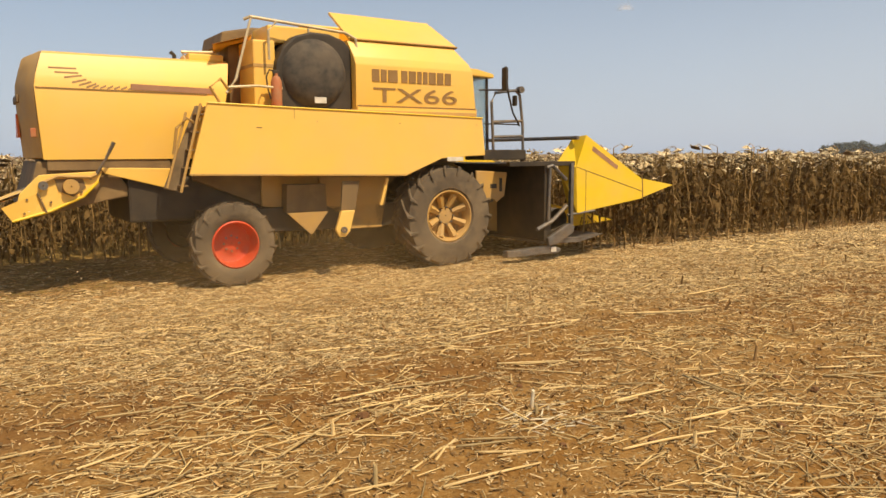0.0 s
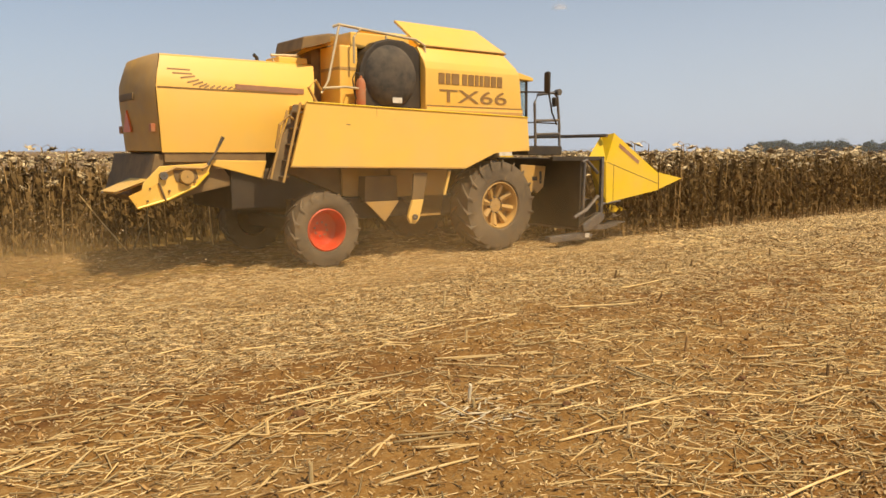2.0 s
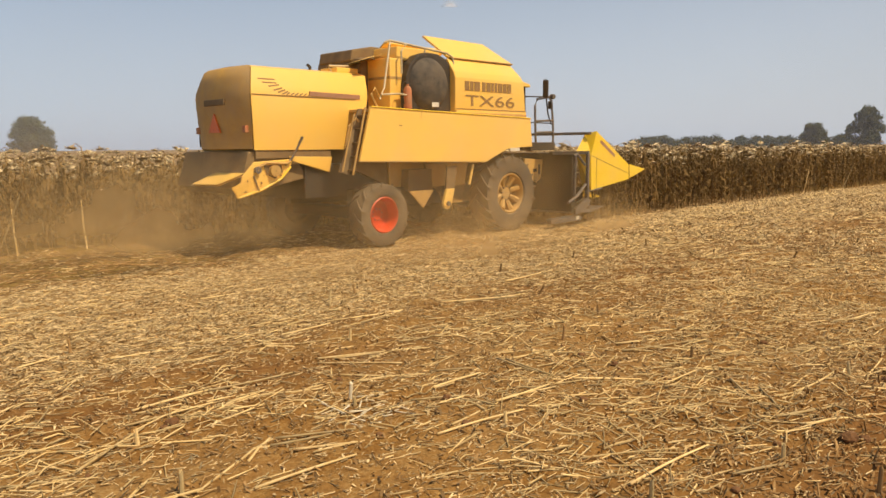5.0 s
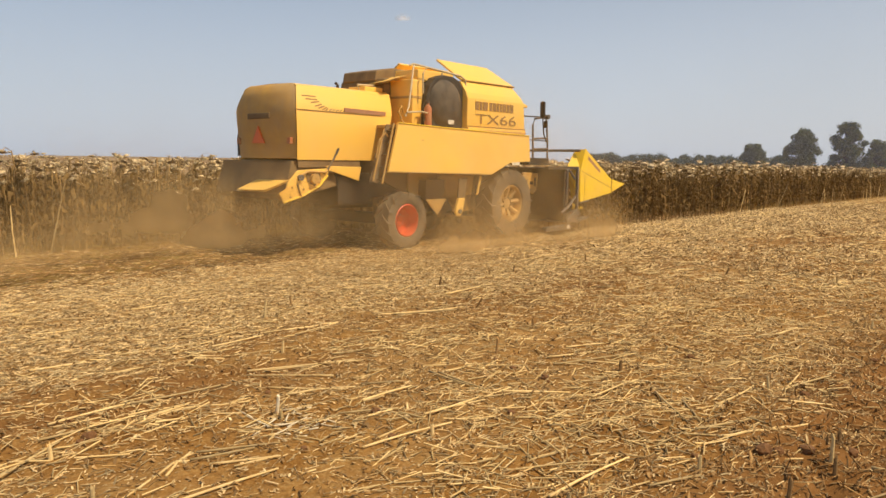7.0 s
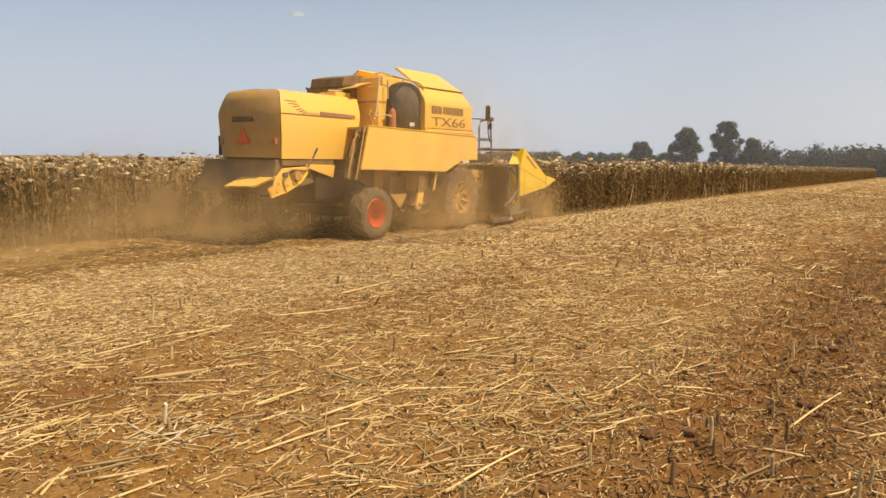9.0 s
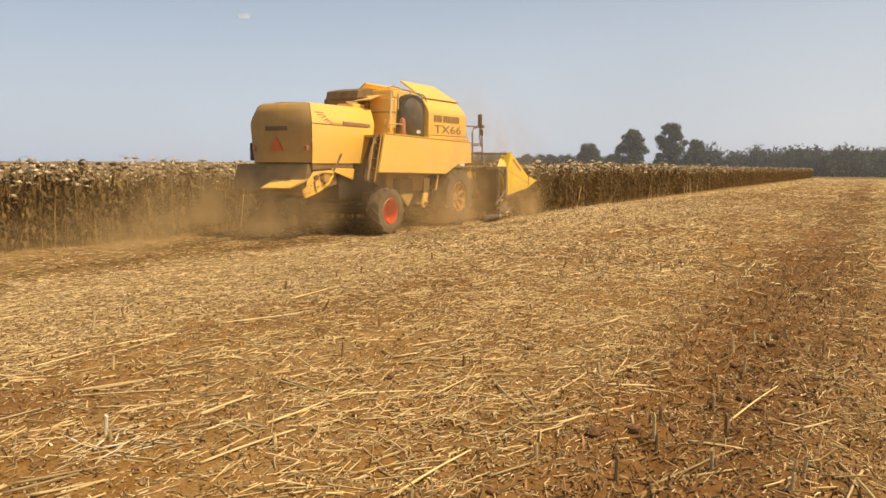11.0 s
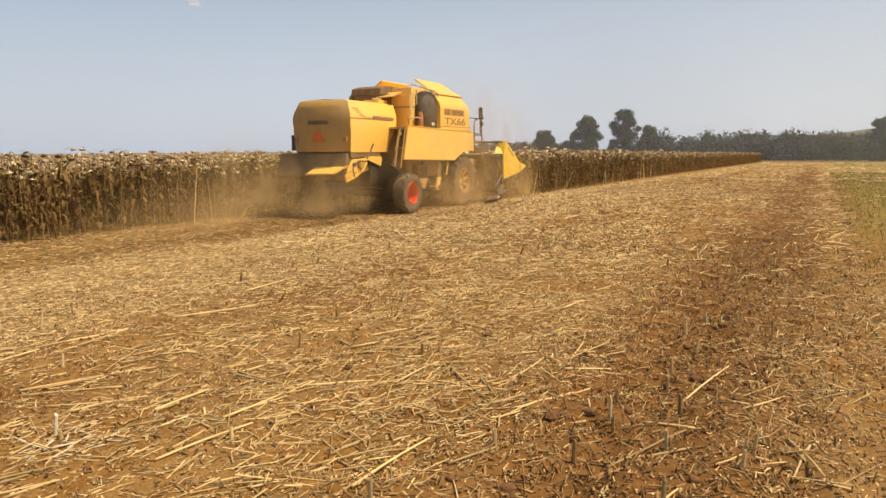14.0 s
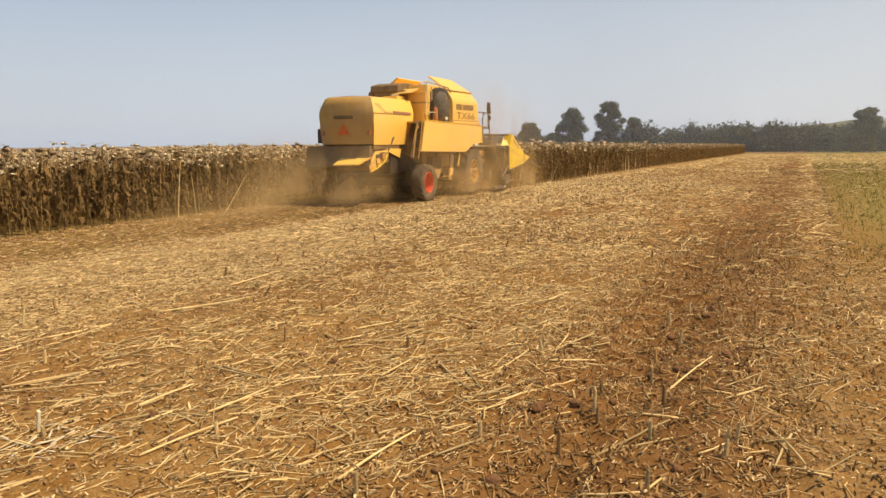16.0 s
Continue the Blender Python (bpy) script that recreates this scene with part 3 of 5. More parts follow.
    shield = [(-0.34, 2.64), (0.92, 2.605), (4.32, 2.525), (4.39, 1.88), (3.50, 1.86), (2.81, 1.56), (-0.63, 1.63)]
    for a, b in ((-1.665, -1.60), (1.60, 1.665)):
        p = part("side_shield", plate(shield, a, b, 0.02), M_YELLOW, top, "long dusty yellow side shield")
        o = a - 0.004 if a < 0 else b + 0.004
        part("shield_edge", plate([(-0.62, 1.655), (2.80, 1.585), (2.80, 1.562), (-0.62, 1.632)], min(a, o) if a < 0 else b, a if a < 0 else o, 0), M_FADED_SHADE, p)
        e = (a - 0.005) if a < 0 else (b + 0.005)
        # lip in brighter yellow paints the highlight along the top edge
        part("highlight_lip", tube([(-0.34, e, 2.63), (0.92, e, 2.595), (4.32, e, 2.515)], 0.014, 6), M_YELLOW2, p)
        part("panel_seam", plate([(0.915, 2.58), (0.925, 2.58), (0.925, 2.44), (0.915, 2.44)], a - 0.003 if a < 0 else b, a if a < 0 else b + 0.003, 0), M_FADED_SHADE, p)
        part("scratch", plate([(0.34, 2.31), (0.42, 2.305), (0.42, 2.29), (0.34, 2.295)], a - 0.003 if a < 0 else b, a if a < 0 else b + 0.003, 0), M_BROWN, p)
        for k, x in enumerate((-0.45, 1.28, 2.7, 4.2)):
            part("rivet", tube([(x, a - 0.006 if a < 0 else b, 2.40), (x, a if a < 0 else b + 0.006, 2.40)], 0.012, 6), M_FADED_SHADE, p)
    part("deck", box(-0.30, 4.25, -1.60, 1.60, 2.54, 2.60, 0.01), M_FADED_SHADE, top, "engine deck plate")
    part("belly", plate([(0.75, 1.08), (1.05, 0.72), (1.30, 0.72), (1.55, 1.08)], -0.95, -0.35, 0.02), M_FADED_SHADE, top)
    # funnel box: brown chosen to paint the shade under the shield
    part("funnel_box", plate([(0.92, 1.45), (1.56, 1.45), (1.58, 1.02), (0.90, 1.02)], -1.28, -0.9, 0.01), M_SHADE_GRIME, top, "brown shaded funnel box")
    part("belly_side", plate([(1.50, 1.56), (2.78, 1.55), (2.62, 0.70), (2.02, 0.70), (1.80, 1.02), (1.60, 1.10)], -1.15, -1.09, 0.012), M_FADED_SHADE, top, "brown-yellow side sheet before the front wheel")
    part("arm_hanger", plate([(1.72, 1.50), (2.02, 1.50), (1.92, 1.04), (1.68, 1.04)], -1.58, -1.53, 0.012), M_SHADE_GRIME, top)
    part("belly_funnel", solid([[(0.90, -1.32, 1.02), (1.58, -1.32, 1.02), (1.30, -1.30, 0.66)], [(0.90, -1.29, 1.02), (1.58, -1.29, 1.02), (1.30, -1.27, 0.66)]]), M_FADED_SHADE, top)
    # belly sheet: shade below the shield is in the darker yellow
    part("underside", plate([(0.6, 1.6), (2.75, 1.55), (2.6, 0.85), (1.9, 0.80), (1.5, 0.98), (0.6, 1.12)], -1.06, -1.00, 0.01), M_FADED_SHADE, top, "belly sheet with its shade put into the brown-yellow")
    part("drive_arm", plate([(1.68, 1.04), (1.92, 1.04), (1.82, 0.70), (1.74, 0.62), (1.64, 0.63), (1.58, 0.74)], -1.60, -1.53, 0.02), M_YELLOW, top, "worn yellow drive bracket")
    part("drive_eye", lathe([(0.01, -1.64), (0.05, -1.64), (0.05, -1.60)], 16), M_STEEL, top).matrix_basis = pose(1.71, 0, 0.74)
    part("brace", tube([(2.40, -1.55, 1.10), (2.52, -1.55, 1.52)], 0.03, 6), M_YELLOW, top)
    # beams, axles and shoe in black: the underbody's deep shade as colour
    part("chassis_beam", box(-0.4, 4.4, -1.15, -0.95, 0.72, 1.10, 0.02), M_BLACK, top)
    part("chassis_beam", box(-0.4, 4.4, 0.95, 1.15, 0.72, 1.10, 0.02), M_BLACK, top)
    part("rear_axle", box(-0.12, 0.12, -1.3, 1.3, 0.50, 0.74, 0.03), M_BLACK, top)
    part("front_axle", box(3.50, 3.90, -1.2, 1.2, 0.62, 1.06, 0.03), M_BLACK, top)
    part("shoe_box", box(-1.3, 2.6, -0.9, 0.9, 0.95, 1.6, 0.04), M_BLACK, top, "cleaning shoe blackened for the shade under the body")
    # access ladder behind the side shield
    lad = part("access_ladder", tube([(-0.42, -1.60, 2.62), (-0.74, -1.60, 1.40)], 0.02, 6), M_FADED_SHADE, top, "steep dusty brown service ladder")
    part("ladder_rail", tube([(-0.60, -1.50, 2.50), (-0.90, -1.50, 1.46)], 0.018, 6), M_FADED_SHADE, lad)
    part("ladder_back", plate([(-0.35, 2.60), (-0.45, 2.60), (-0.93, 1.45), (-0.70, 1.40)], -1.44, -1.40, 0.01), M_DIRTY, lad)
    for k in range(5):
        u = (k + 0.5) / 5
        part("rung", box(-0.40 - 0.32 * u - 0.06, -0.40 - 0.32 * u + 0.06, -1.58, -1.45, 2.60 - 1.24 * u - 0.012, 2.60 - 1.24 * u + 0.012, 0.004), M_SHADE_GRIME, lad)
    part("hand_rail", tube([(-0.78, -1.45, 1.92), (-0.74, -1.52, 2.28), (-0.60, -1.55, 2.42), (-0.50, -1.50, 2.36)], 0.022, 6), M_FADED_SHADE, lad)
    part("hand_rail", tube([(-0.15, -1.60, 2.64), (-0.28, -1.60, 2.85), (-0.10, -1.50, 2.98), (0.05, -1.45, 2.80)], 0.022, 6), M_FADED_SHADE, lad)
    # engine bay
    # engine cover and air box: their shaded look is in the brown colour
    eng = part("engine_cover", box(0.28, 1.95, -0.62, 0.85, 2.58, 3.66, 0.12), M_SHADE_GRIME, top, "engine cover in a brown that paints its shade")
    part("air_box", plate([(0.25, 3.60), (0.30, 3.82), (0.80, 3.92), (1.90, 3.90), (1.90, 3.60)], -0.35, 0.72, 0.03), M_SHADE_GRIME, eng)
    part("roof_flap", solid([[(-0.05, -1.0, 3.52), (0.55, -1.0, 3.70), (0.75, -0.2, 3.70), (0.20, -0.2, 3.52)], [(-0.05, -1.0, 3.49), (0.55, -1.0, 3.67), (0.75, -0.2, 3.67), (0.20, -0.2, 3.49)]]), M_YELLOW, eng)
    part("column_panel", box(0.46, 0.80, -1.28, -0.60, 2.60, 3.60, 0.03), M_YELLOW, top, "yellow upright panel beside the screen")
    part("column_band", box(0.455, 0.805, -1.287, -0.62, 3.20, 3.25, 0.004), M_FADED_SHADE, top)
    part("upper_box", box(0.72, 1.90, -1.20, -0.50, 3.58, 3.84, 0.03), M_YELLOW, top)
    scr = part("screen_housing", plate([(0.74, 2.60), (1.99, 2.60), (1.99, 3.52), (1.86, 3.66), (1.62, 3.74), (1.32, 3.75), (1.06, 3.67), (0.87, 3.50), (0.77, 3.28), (0.74, 3.02)], -1.42, -0.60, 0.03), M_BLACK, top, "black dusty radiator screen housing")
    smooth(part("rotary_screen", lathe([(0.01, -1.60), (0.14, -1.595), (0.28, -1.575), (0.40, -1.535), (0.48, -1.48), (0.53, -1.40)], 40), M_SCREEN, scr, "domed dusty grey air screen"), 30).matrix_basis = pose(1.36, 0, 3.13)
    part("sticker", box(1.28, 1.47, -1.60, -1.592, 2.68, 2.77, 0), M_WHITE, scr, "white instruction sticker")
    ext = smooth(part("fire_extinguisher", lathe([(0.01, 0), (0.075, 0.0), (0.08, 0.02), (0.08, 0.36), (0.055, 0.42), (0.025, 0.44), (0.025, 0.48), (0.01, 0.48)], 18), M_RUST, top, "dusty red fire extinguisher"), 30)
    ext.matrix_basis = pose(0.72, -1.50, 2.62, 90)
    part("valve", box(-0.05, 0.05, 0.47, 0.52, -0.02, 0.02, 0.006), M_BLACK, ext)
    hose = [(0.06, 0.50, 0), (-0.10, 0.52, 0), (-0.15, 0.42, 0), (-0.13, 0.25, 0), (-0.09, 0.10, 0)]
    part("hose", tube(hose, 0.012, 6), M_BLACK, ext)
    rail = part("guard_rail", tube([(0.33, -1.30, 3.86), (0.41, -1.35, 3.90), (1.90, -1.40, 3.78), (2.06, -1.42, 3.70), (2.08, -1.42, 3.55)], 0.024, 8), M_PALE, top, "pale tubular guard rail")
    for pts in ([(0.42, -1.35, 3.88), (0.12, -1.50, 2.98), (-0.04, -1.56, 2.78)], [(-0.02, -1.58, 2.86), (0.42, -1.55, 2.90), (0.80, -1.52, 2.88)], [(0.80, -1.38, 3.86), (0.66, -1.40, 3.72), (0.66, -1.40, 3.30)], [(1.30, -1.38, 3.80), (1.30, -1.38, 3.62)]):
        part("rail_post", tube(pts, 0.020, 7), M_PALE, rail)
    part("rear_roof_rail", tube([(-0.30, -0.45, 3.33), (-0.36, -0.45, 3.45), (0.12, -0.45, 3.47), (0.18, -0.45, 3.40)], 0.024, 7), M_PALE, top)
    part("rear_roof_box", box(-0.30, 0.22, -0.62, -0.1, 3.32, 3.42, 0.02), M_YELLOW, top)
    part("exhaust", tube([(-0.30, 0.25, 3.30), (-0.30, 0.25, 3.48), (-0.36, 0.25, 3.53)], 0.032, 10), M_BLACK, top, "black exhaust stub")
    # grain tank
    sec = [(-1.55, 2.54), (-1.555, 3.30), (-1.52, 3.42), (-1.38, 3.68), (1.38, 3.68), (1.52, 3.42), (1.555, 3.30), (1.55, 2.54)]
    front = {2.54: 4.28, 3.30: 4.20, 3.42: 4.14, 3.68: 3.92}
    bm = bmesh.new()
    a = [bm.verts.new((1.99 - 0.06 * (z > 3.5), y, z)) for y, z in sec]
    b = [bm.verts.new((front[z], y, z)) for y, z in sec]
    for i in range(len(sec)):
        j = (i + 1) % len(sec)
        bm.faces.new((a[i], a[j], b[j], b[i]))
    bm.faces.new(a[::-1])
    bm.faces.new(b)
    bmesh.ops.bevel(bm, geom=list(bm.edges), offset=0.02, segments=2, affect="EDGES", profile=0.6)
    tank = smooth(part("grain_tank", bm, M_YELLOW, top, "yellow grain tank with brown lettering"), 25)
    part("tank_sill", box(2.0, 4.27, -1.575, -1.55, 2.545, 2.66, 0.01), M_YELLOW, tank)
    part("sill_line", box(2.0, 4.27, -1.580, -1.574, 2.655, 2.675, 0), M_BROWN, tank)
    for s in (-1, 1):
        lid = part("tank_lid", solid([[(1.98, s * 1.40, 3.70), (3.98, s * 1.40, 3.70), (3.86, s * 0.62, 4.20), (1.98, s * 0.62, 4.22)], [(1.98, s * 1.37, 3.67), (3.98, s * 1.37, 3.67), (3.86, s * 0.59, 4.17), (1.98, s * 0.59, 4.19)],
                                      [(1.98, s * 1.40, 3.70), (1.98, s * 1.37, 3.67), (1.98, s * 0.59, 4.19), (1.98, s * 0.62, 4.22)], [(3.98, s * 1.40, 3.70), (3.98, s * 1.37, 3.67), (3.86, s * 0.59, 4.17), (3.86, s * 0.62, 4.20)],
                                      [(1.98, s * 0.62, 4.22), (1.98, s * 0.59, 4.19), (3.86, s * 0.59, 4.17), (3.86, s * 0.62, 4.20)]]), M_YELLOW, top, "raised yellow tank lid")
        part("lid_lip", tube([(1.98, s * 1.40, 3.70), (3.98, s * 1.40, 3.70)], 0.016, 6), M_FADED_SHADE, lid)
    # lettering: the maker's name as plain bars, the type in letters
    text_mesh("TX66", 0.225, 1.58, "type_lettering", M_BROWN, tank, pose(2.29, -1.560, 2.735, 90, 0, 0))
    x = 2.27
    for w, g in ((0.13, 0.03), (0.10, 0.03), (0.17, 0.07), (0.11, 0.03), (0.13, 0.03), (0.08, 0.03), (0.08, 0.03), (0.13, 0.03), (0.12, 0.03), (0.12, 0.03)):
        part("name_bar", box(x, x + w, -1.566, -1.556, 3.05, 3.24, 0.003), M_BROWN, tank)
        x += w + g
    # cab
    cab = part("cab", box(4.22, 4.34, -1.05, 1.05, 1.95, 3.34, 0.02), M_BLACK, top, "driver's cab behind grey glass")
    part("cab_roof", plate([(4.18, 3.30), (4.18, 3.42), (4.60, 3.40), (4.95, 3.33), (4.95, 3.26)], -1.15, 1.15, 0.02), M_YELLOW, cab, "yellow cab roof")
    part("cab_floor", box(4.30, 4.98, -1.05, 1.05, 1.88, 1.98, 0.02), M_BLACK, cab)
    for y in (-1.04, 1.04):
        part("pillar", tube([(4.88, y, 1.98), (4.86, y, 3.27)], 0.03, 6), M_BLACK, cab)
        part("window_pane", box(4.34, 4.87, y - 0.006, y + 0.006, 1.98, 3.27, 0), M_GLASS, cab)
    part("windscreen", box(4.885, 4.897, -1.0, 1.0, 1.98, 3.27, 0), M_GLASS, cab)
    plat = part("platform", box(4.40, 5.34, -1.60, -1.02, 1.80, 1.98, 0.02), M_BLACK, top, "dark cab platform")
    for pts in ([(4.62, -1.58, 1.98), (4.58, -1.58, 2.80), (4.66, -1.58, 2.96), (5.10, -1.58, 3.02), (5.20, -1.58, 2.94), (5.27, -1.58, 2.40), (5.28, -1.58, 1.98)], [(4.60, -1.58, 2.46), (5.26, -1.58, 2.49)], [(4.62, -1.58, 2.20), (5.28, -1.58, 2.22)]):
        part("platform_rail", tube(pts, 0.026, 8), M_STEEL, plat, "grey tubular platform rail")
    mir = part("mirror", box(4.70, 4.75, -1.84, -1.70, 2.98, 3.38, 0.02), M_BLACK, top, "dark wing mirror on a bracket")
    part("mirror_arm", tube([(4.76, -1.74, 3.40), (4.84, -1.70, 3.0), (5.02, -1.62, 2.62), (5.20, -1.58, 2.40)], 0.018, 6), M_BLACK, mir)
    part("small_mirror", box(4.98, 5.03, -1.74, -1.64, 2.74, 2.92, 0.02), M_BLACK, mir)
    part("mirror_arm", tube([(5.16, -1.60, 3.02), (4.90, -1.30, 3.04), (4.70, -1.02, 3.05)], 0.018, 6), M_BLACK, mir)
    part("mirror_arm", tube([(5.20, -1.58, 2.42), (4.95, -1.30, 2.44), (4.80, -1.05, 2.45)], 0.014, 6), M_BLACK, mir)
    part("work_lamp", lathe([(0.01, -0.05), (0.06, -0.05), (0.06, 0.05), (0.01, 0.05)], 14), M_STEEL, mir).matrix_basis = pose(5.18, -1.62, 3.03)
    part("sticker", box(3.60, 3.92, -1.676, -1.668, 1.79, 1.86, 0), M_WHITE, top)
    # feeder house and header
    part("feeder_house", plate([(4.0, 1.70), (4.4, 1.75), (5.45, 1.15), (5.45, 0.40), (4.2, 0.75)], -0.65, 0.65, 0.03), M_FADED_SHADE, top, "dust-covered feeder house")
    fen = part("fender_bracket", plate([(4.30, 1.62), (4.98, 1.58), (4.92, 1.16), (4.74, 1.04), (4.66, 1.16), (4.45, 0.98), (4.30, 1.06)], -1.52, -1.47, 0.02), M_FADED_SHADE, top, "torn yellow-brown plate before the front wheel")
    part("slot", box(4.60, 4.74, -1.524, -1.518, 1.30, 1.38, 0), M_BLACK, fen)
    part("slot", box(4.80, 4.86, -1.524, -1.518, 1.24, 1.48, 0), M_BLACK, fen)
    part("tie_rod", tube([(4.30, -1.3, 0.98), (4.80, -1.45, 1.10)], 0.025, 6), M_STEEL, top)
    hd = part("header", box(5.40, 5.52, -2.05, 2.05, 0.35, 1.74, 0.02), M_BLACK, top, "dark sunflower header with yellow dividers")
    part("header_floor", plate([(5.45, 0.30), (6.3, 0.28), (6.9, 0.40), (6.3, 0.36), (5.45, 0.42)], -2.0, 2.0, 0.0), M_STEEL, hd)
    part("header_beam", box(4.62, 6.10, -2.06, -1.96, 1.69, 1.77, 0.01), M_BLACK, hd)
    # plate added over the header only to keep its inside in shade
    part("shading_plate", box(4.70, 6.05, -1.95, 1.95, 1.70, 1.735, 0.005), M_BLACK, hd)
    part("end_frame", plate([(5.42, 1.70), (5.56, 1.70), (5.60, 0.40), (5.45, 0.34), (5.40, 0.40)], -2.02, -1.97, 0.01), M_BLACK, hd)
    part("end_frame", plate([(5.45, 0.50), (6.05, 0.66), (6.05, 0.54), (5.45, 0.36)], -2.02, -1.97, 0.01), M_BLACK, hd)
    part("end_sheet", plate([(4.75, 1.70), (6.05, 1.70), (6.08, 0.62), (5.70, 0.34), (5.0, 0.34), (4.75, 0.8)], 1.96, 1.99, 0.01), M_BLACK, hd)
    part("end_post", box(5.98, 6.05, -2.10, -2.03, 0.62, 1.74, 0.01), M_STEEL, hd)
    part("auger", lathe([(0.22, -1.9), (0.22, 1.9)], 20), M_STEEL, hd).matrix_basis = pose(5.85, 0, 0.70)
    part("top_tube", tube([(6.22, -2.0, 2.19), (6.22, 2.0, 2.19)], 0.035, 8), M_STEEL, hd, "grey tube across the header")
    for pts, r in (([(5.50, -2.08, 1.66), (5.46, -2.09, 0.72)], 0.028), ([(5.42, -2.08, 1.66), (5.55, -2.08, 1.70), (5.88, -2.08, 1.44)], 0.032), ([(5.20, -2.10, 0.58), (5.55, -2.10, 0.72), (5.88, -2.10, 0.98)], 0.038), ([(5.95, -2.05, 0.80), (6.55, -2.12, 0.86)], 0.022)):
        part("linkage", tube(pts, r, 7), M_STEEL, hd)
    part("skid_shoe", plate([(5.40, 0.42), (5.90, 0.66), (6.04, 0.60), (6.00, 0.48), (5.62, 0.30), (5.44, 0.28)], -2.16, -2.09, 0.02), M_STEEL, hd, "grey sheet skid shoe")
    sk = part("skid_bar", plate([(4.55, 0.24), (5.62, 0.27), (5.78, 0.20), (5.70, 0.12), (4.55, 0.12)], -2.10, -1.95, 0.02), M_STEEL, hd)
    part("sticker", box(5.52, 5.64, -2.112, -2.104, 0.16, 0.25, 0), M_WHITE, sk)
    for s in (-1, 1):
        o, i = s * 2.10, s * 1.80
        pts_out = [(6.33, o, 2.24), (7.80, o, 1.41), (7.82, o, 1.04), (6.14, o, 0.83), (6.10, o, 1.66)]
        pts_in = [(6.28, i, 2.20), (7.76, i, 1.40), (7.78, i, 1.08), (6.20, i, 0.90), (5.90, i, 1.74)]
        faces = [pts_out, pts_in] + [[pts_out[k], pts_out[(k + 1) % 5], pts_in[(k + 1) % 5], pts_in[k]] for k in range(5)]
        dv = part("crop_divider", solid(faces), M_YELLOW2, hd, "bright yellow pointed crop divider")
        part("divider_tip", solid([[(7.82, o, 1.42), (8.80, s * 2.0, 1.27), (7.84, o, 1.06)], [(7.82, i, 1.42), (8.80, s * 2.0, 1.27), (7.84, i, 1.06)], [(7.82, o, 1.42), (8.80, s * 2.0, 1.27), (7.82, i, 1.42)], [(7.84, o, 1.06), (8.80, s * 2.0, 1.27), (7.84, i, 1.06)], [(7.82, o, 1.42), (7.82, i, 1.42), (7.84, i, 1.06), (7.84, o, 1.06)]]), M_YELLOW2, dv)
        part("divider_seam", tube([(7.81, o, 1.43), (7.83, o, 1.04)], 0.014, 5), M_BROWN, dv)
        part("divider_seam", tube([(6.12, o, 1.66), (7.80, o, 1.18)], 0.007, 5), M_BROWN, dv)
        part("divider_seam", tube([(6.34, o, 1.60), (6.34, o, 0.86)], 0.007, 5), M_BROWN, dv)
        part("name_bar", solid([[(6.50, o + s * 0.004, 2.04), (7.15, o + s * 0.004, 1.67), (7.12, o + s * 0.004, 1.60), (6.47, o + s * 0.004, 1.96)]]), M_MAUVE, dv)
    for y in (-1.15, -0.4, 0.4, 1.15):
        part("row_snout", solid([[(6.2, y - 0.16, 0.95), (6.2, y + 0.16, 0.95), (8.0, y, 0.55)], [(6.2, y - 0.16, 0.95), (6.2, y - 0.16, 0.45), (8.0, y, 0.55)], [(6.2, y + 0.16, 0.95), (6.2, y + 0.16, 0.45), (8.0, y, 0.55)], [(6.2, y - 0.16, 0.45), (6.2, y + 0.16, 0.45), (8.0, y, 0.55)]]), M_YELLOW2, hd)
    # wheels
    wheels = []
    for s in (-1, 1):
        wheels.append((wheel(0.62, 0.345, 0.42, 30, M_RED, s, 0, top, (0, s * 1.42, 0.62)), 0, s * 1.42, 0.62))
        wheels.append((wheel(0.87, 0.445, 0.62, 36, M_FADED_SHADE, s, 8, top, (3.68, s * 1.36, 0.86)), 3.68, s * 1.36, 0.86))
    return top, wheels


harvester, harvester_wheels = combine_harvester()


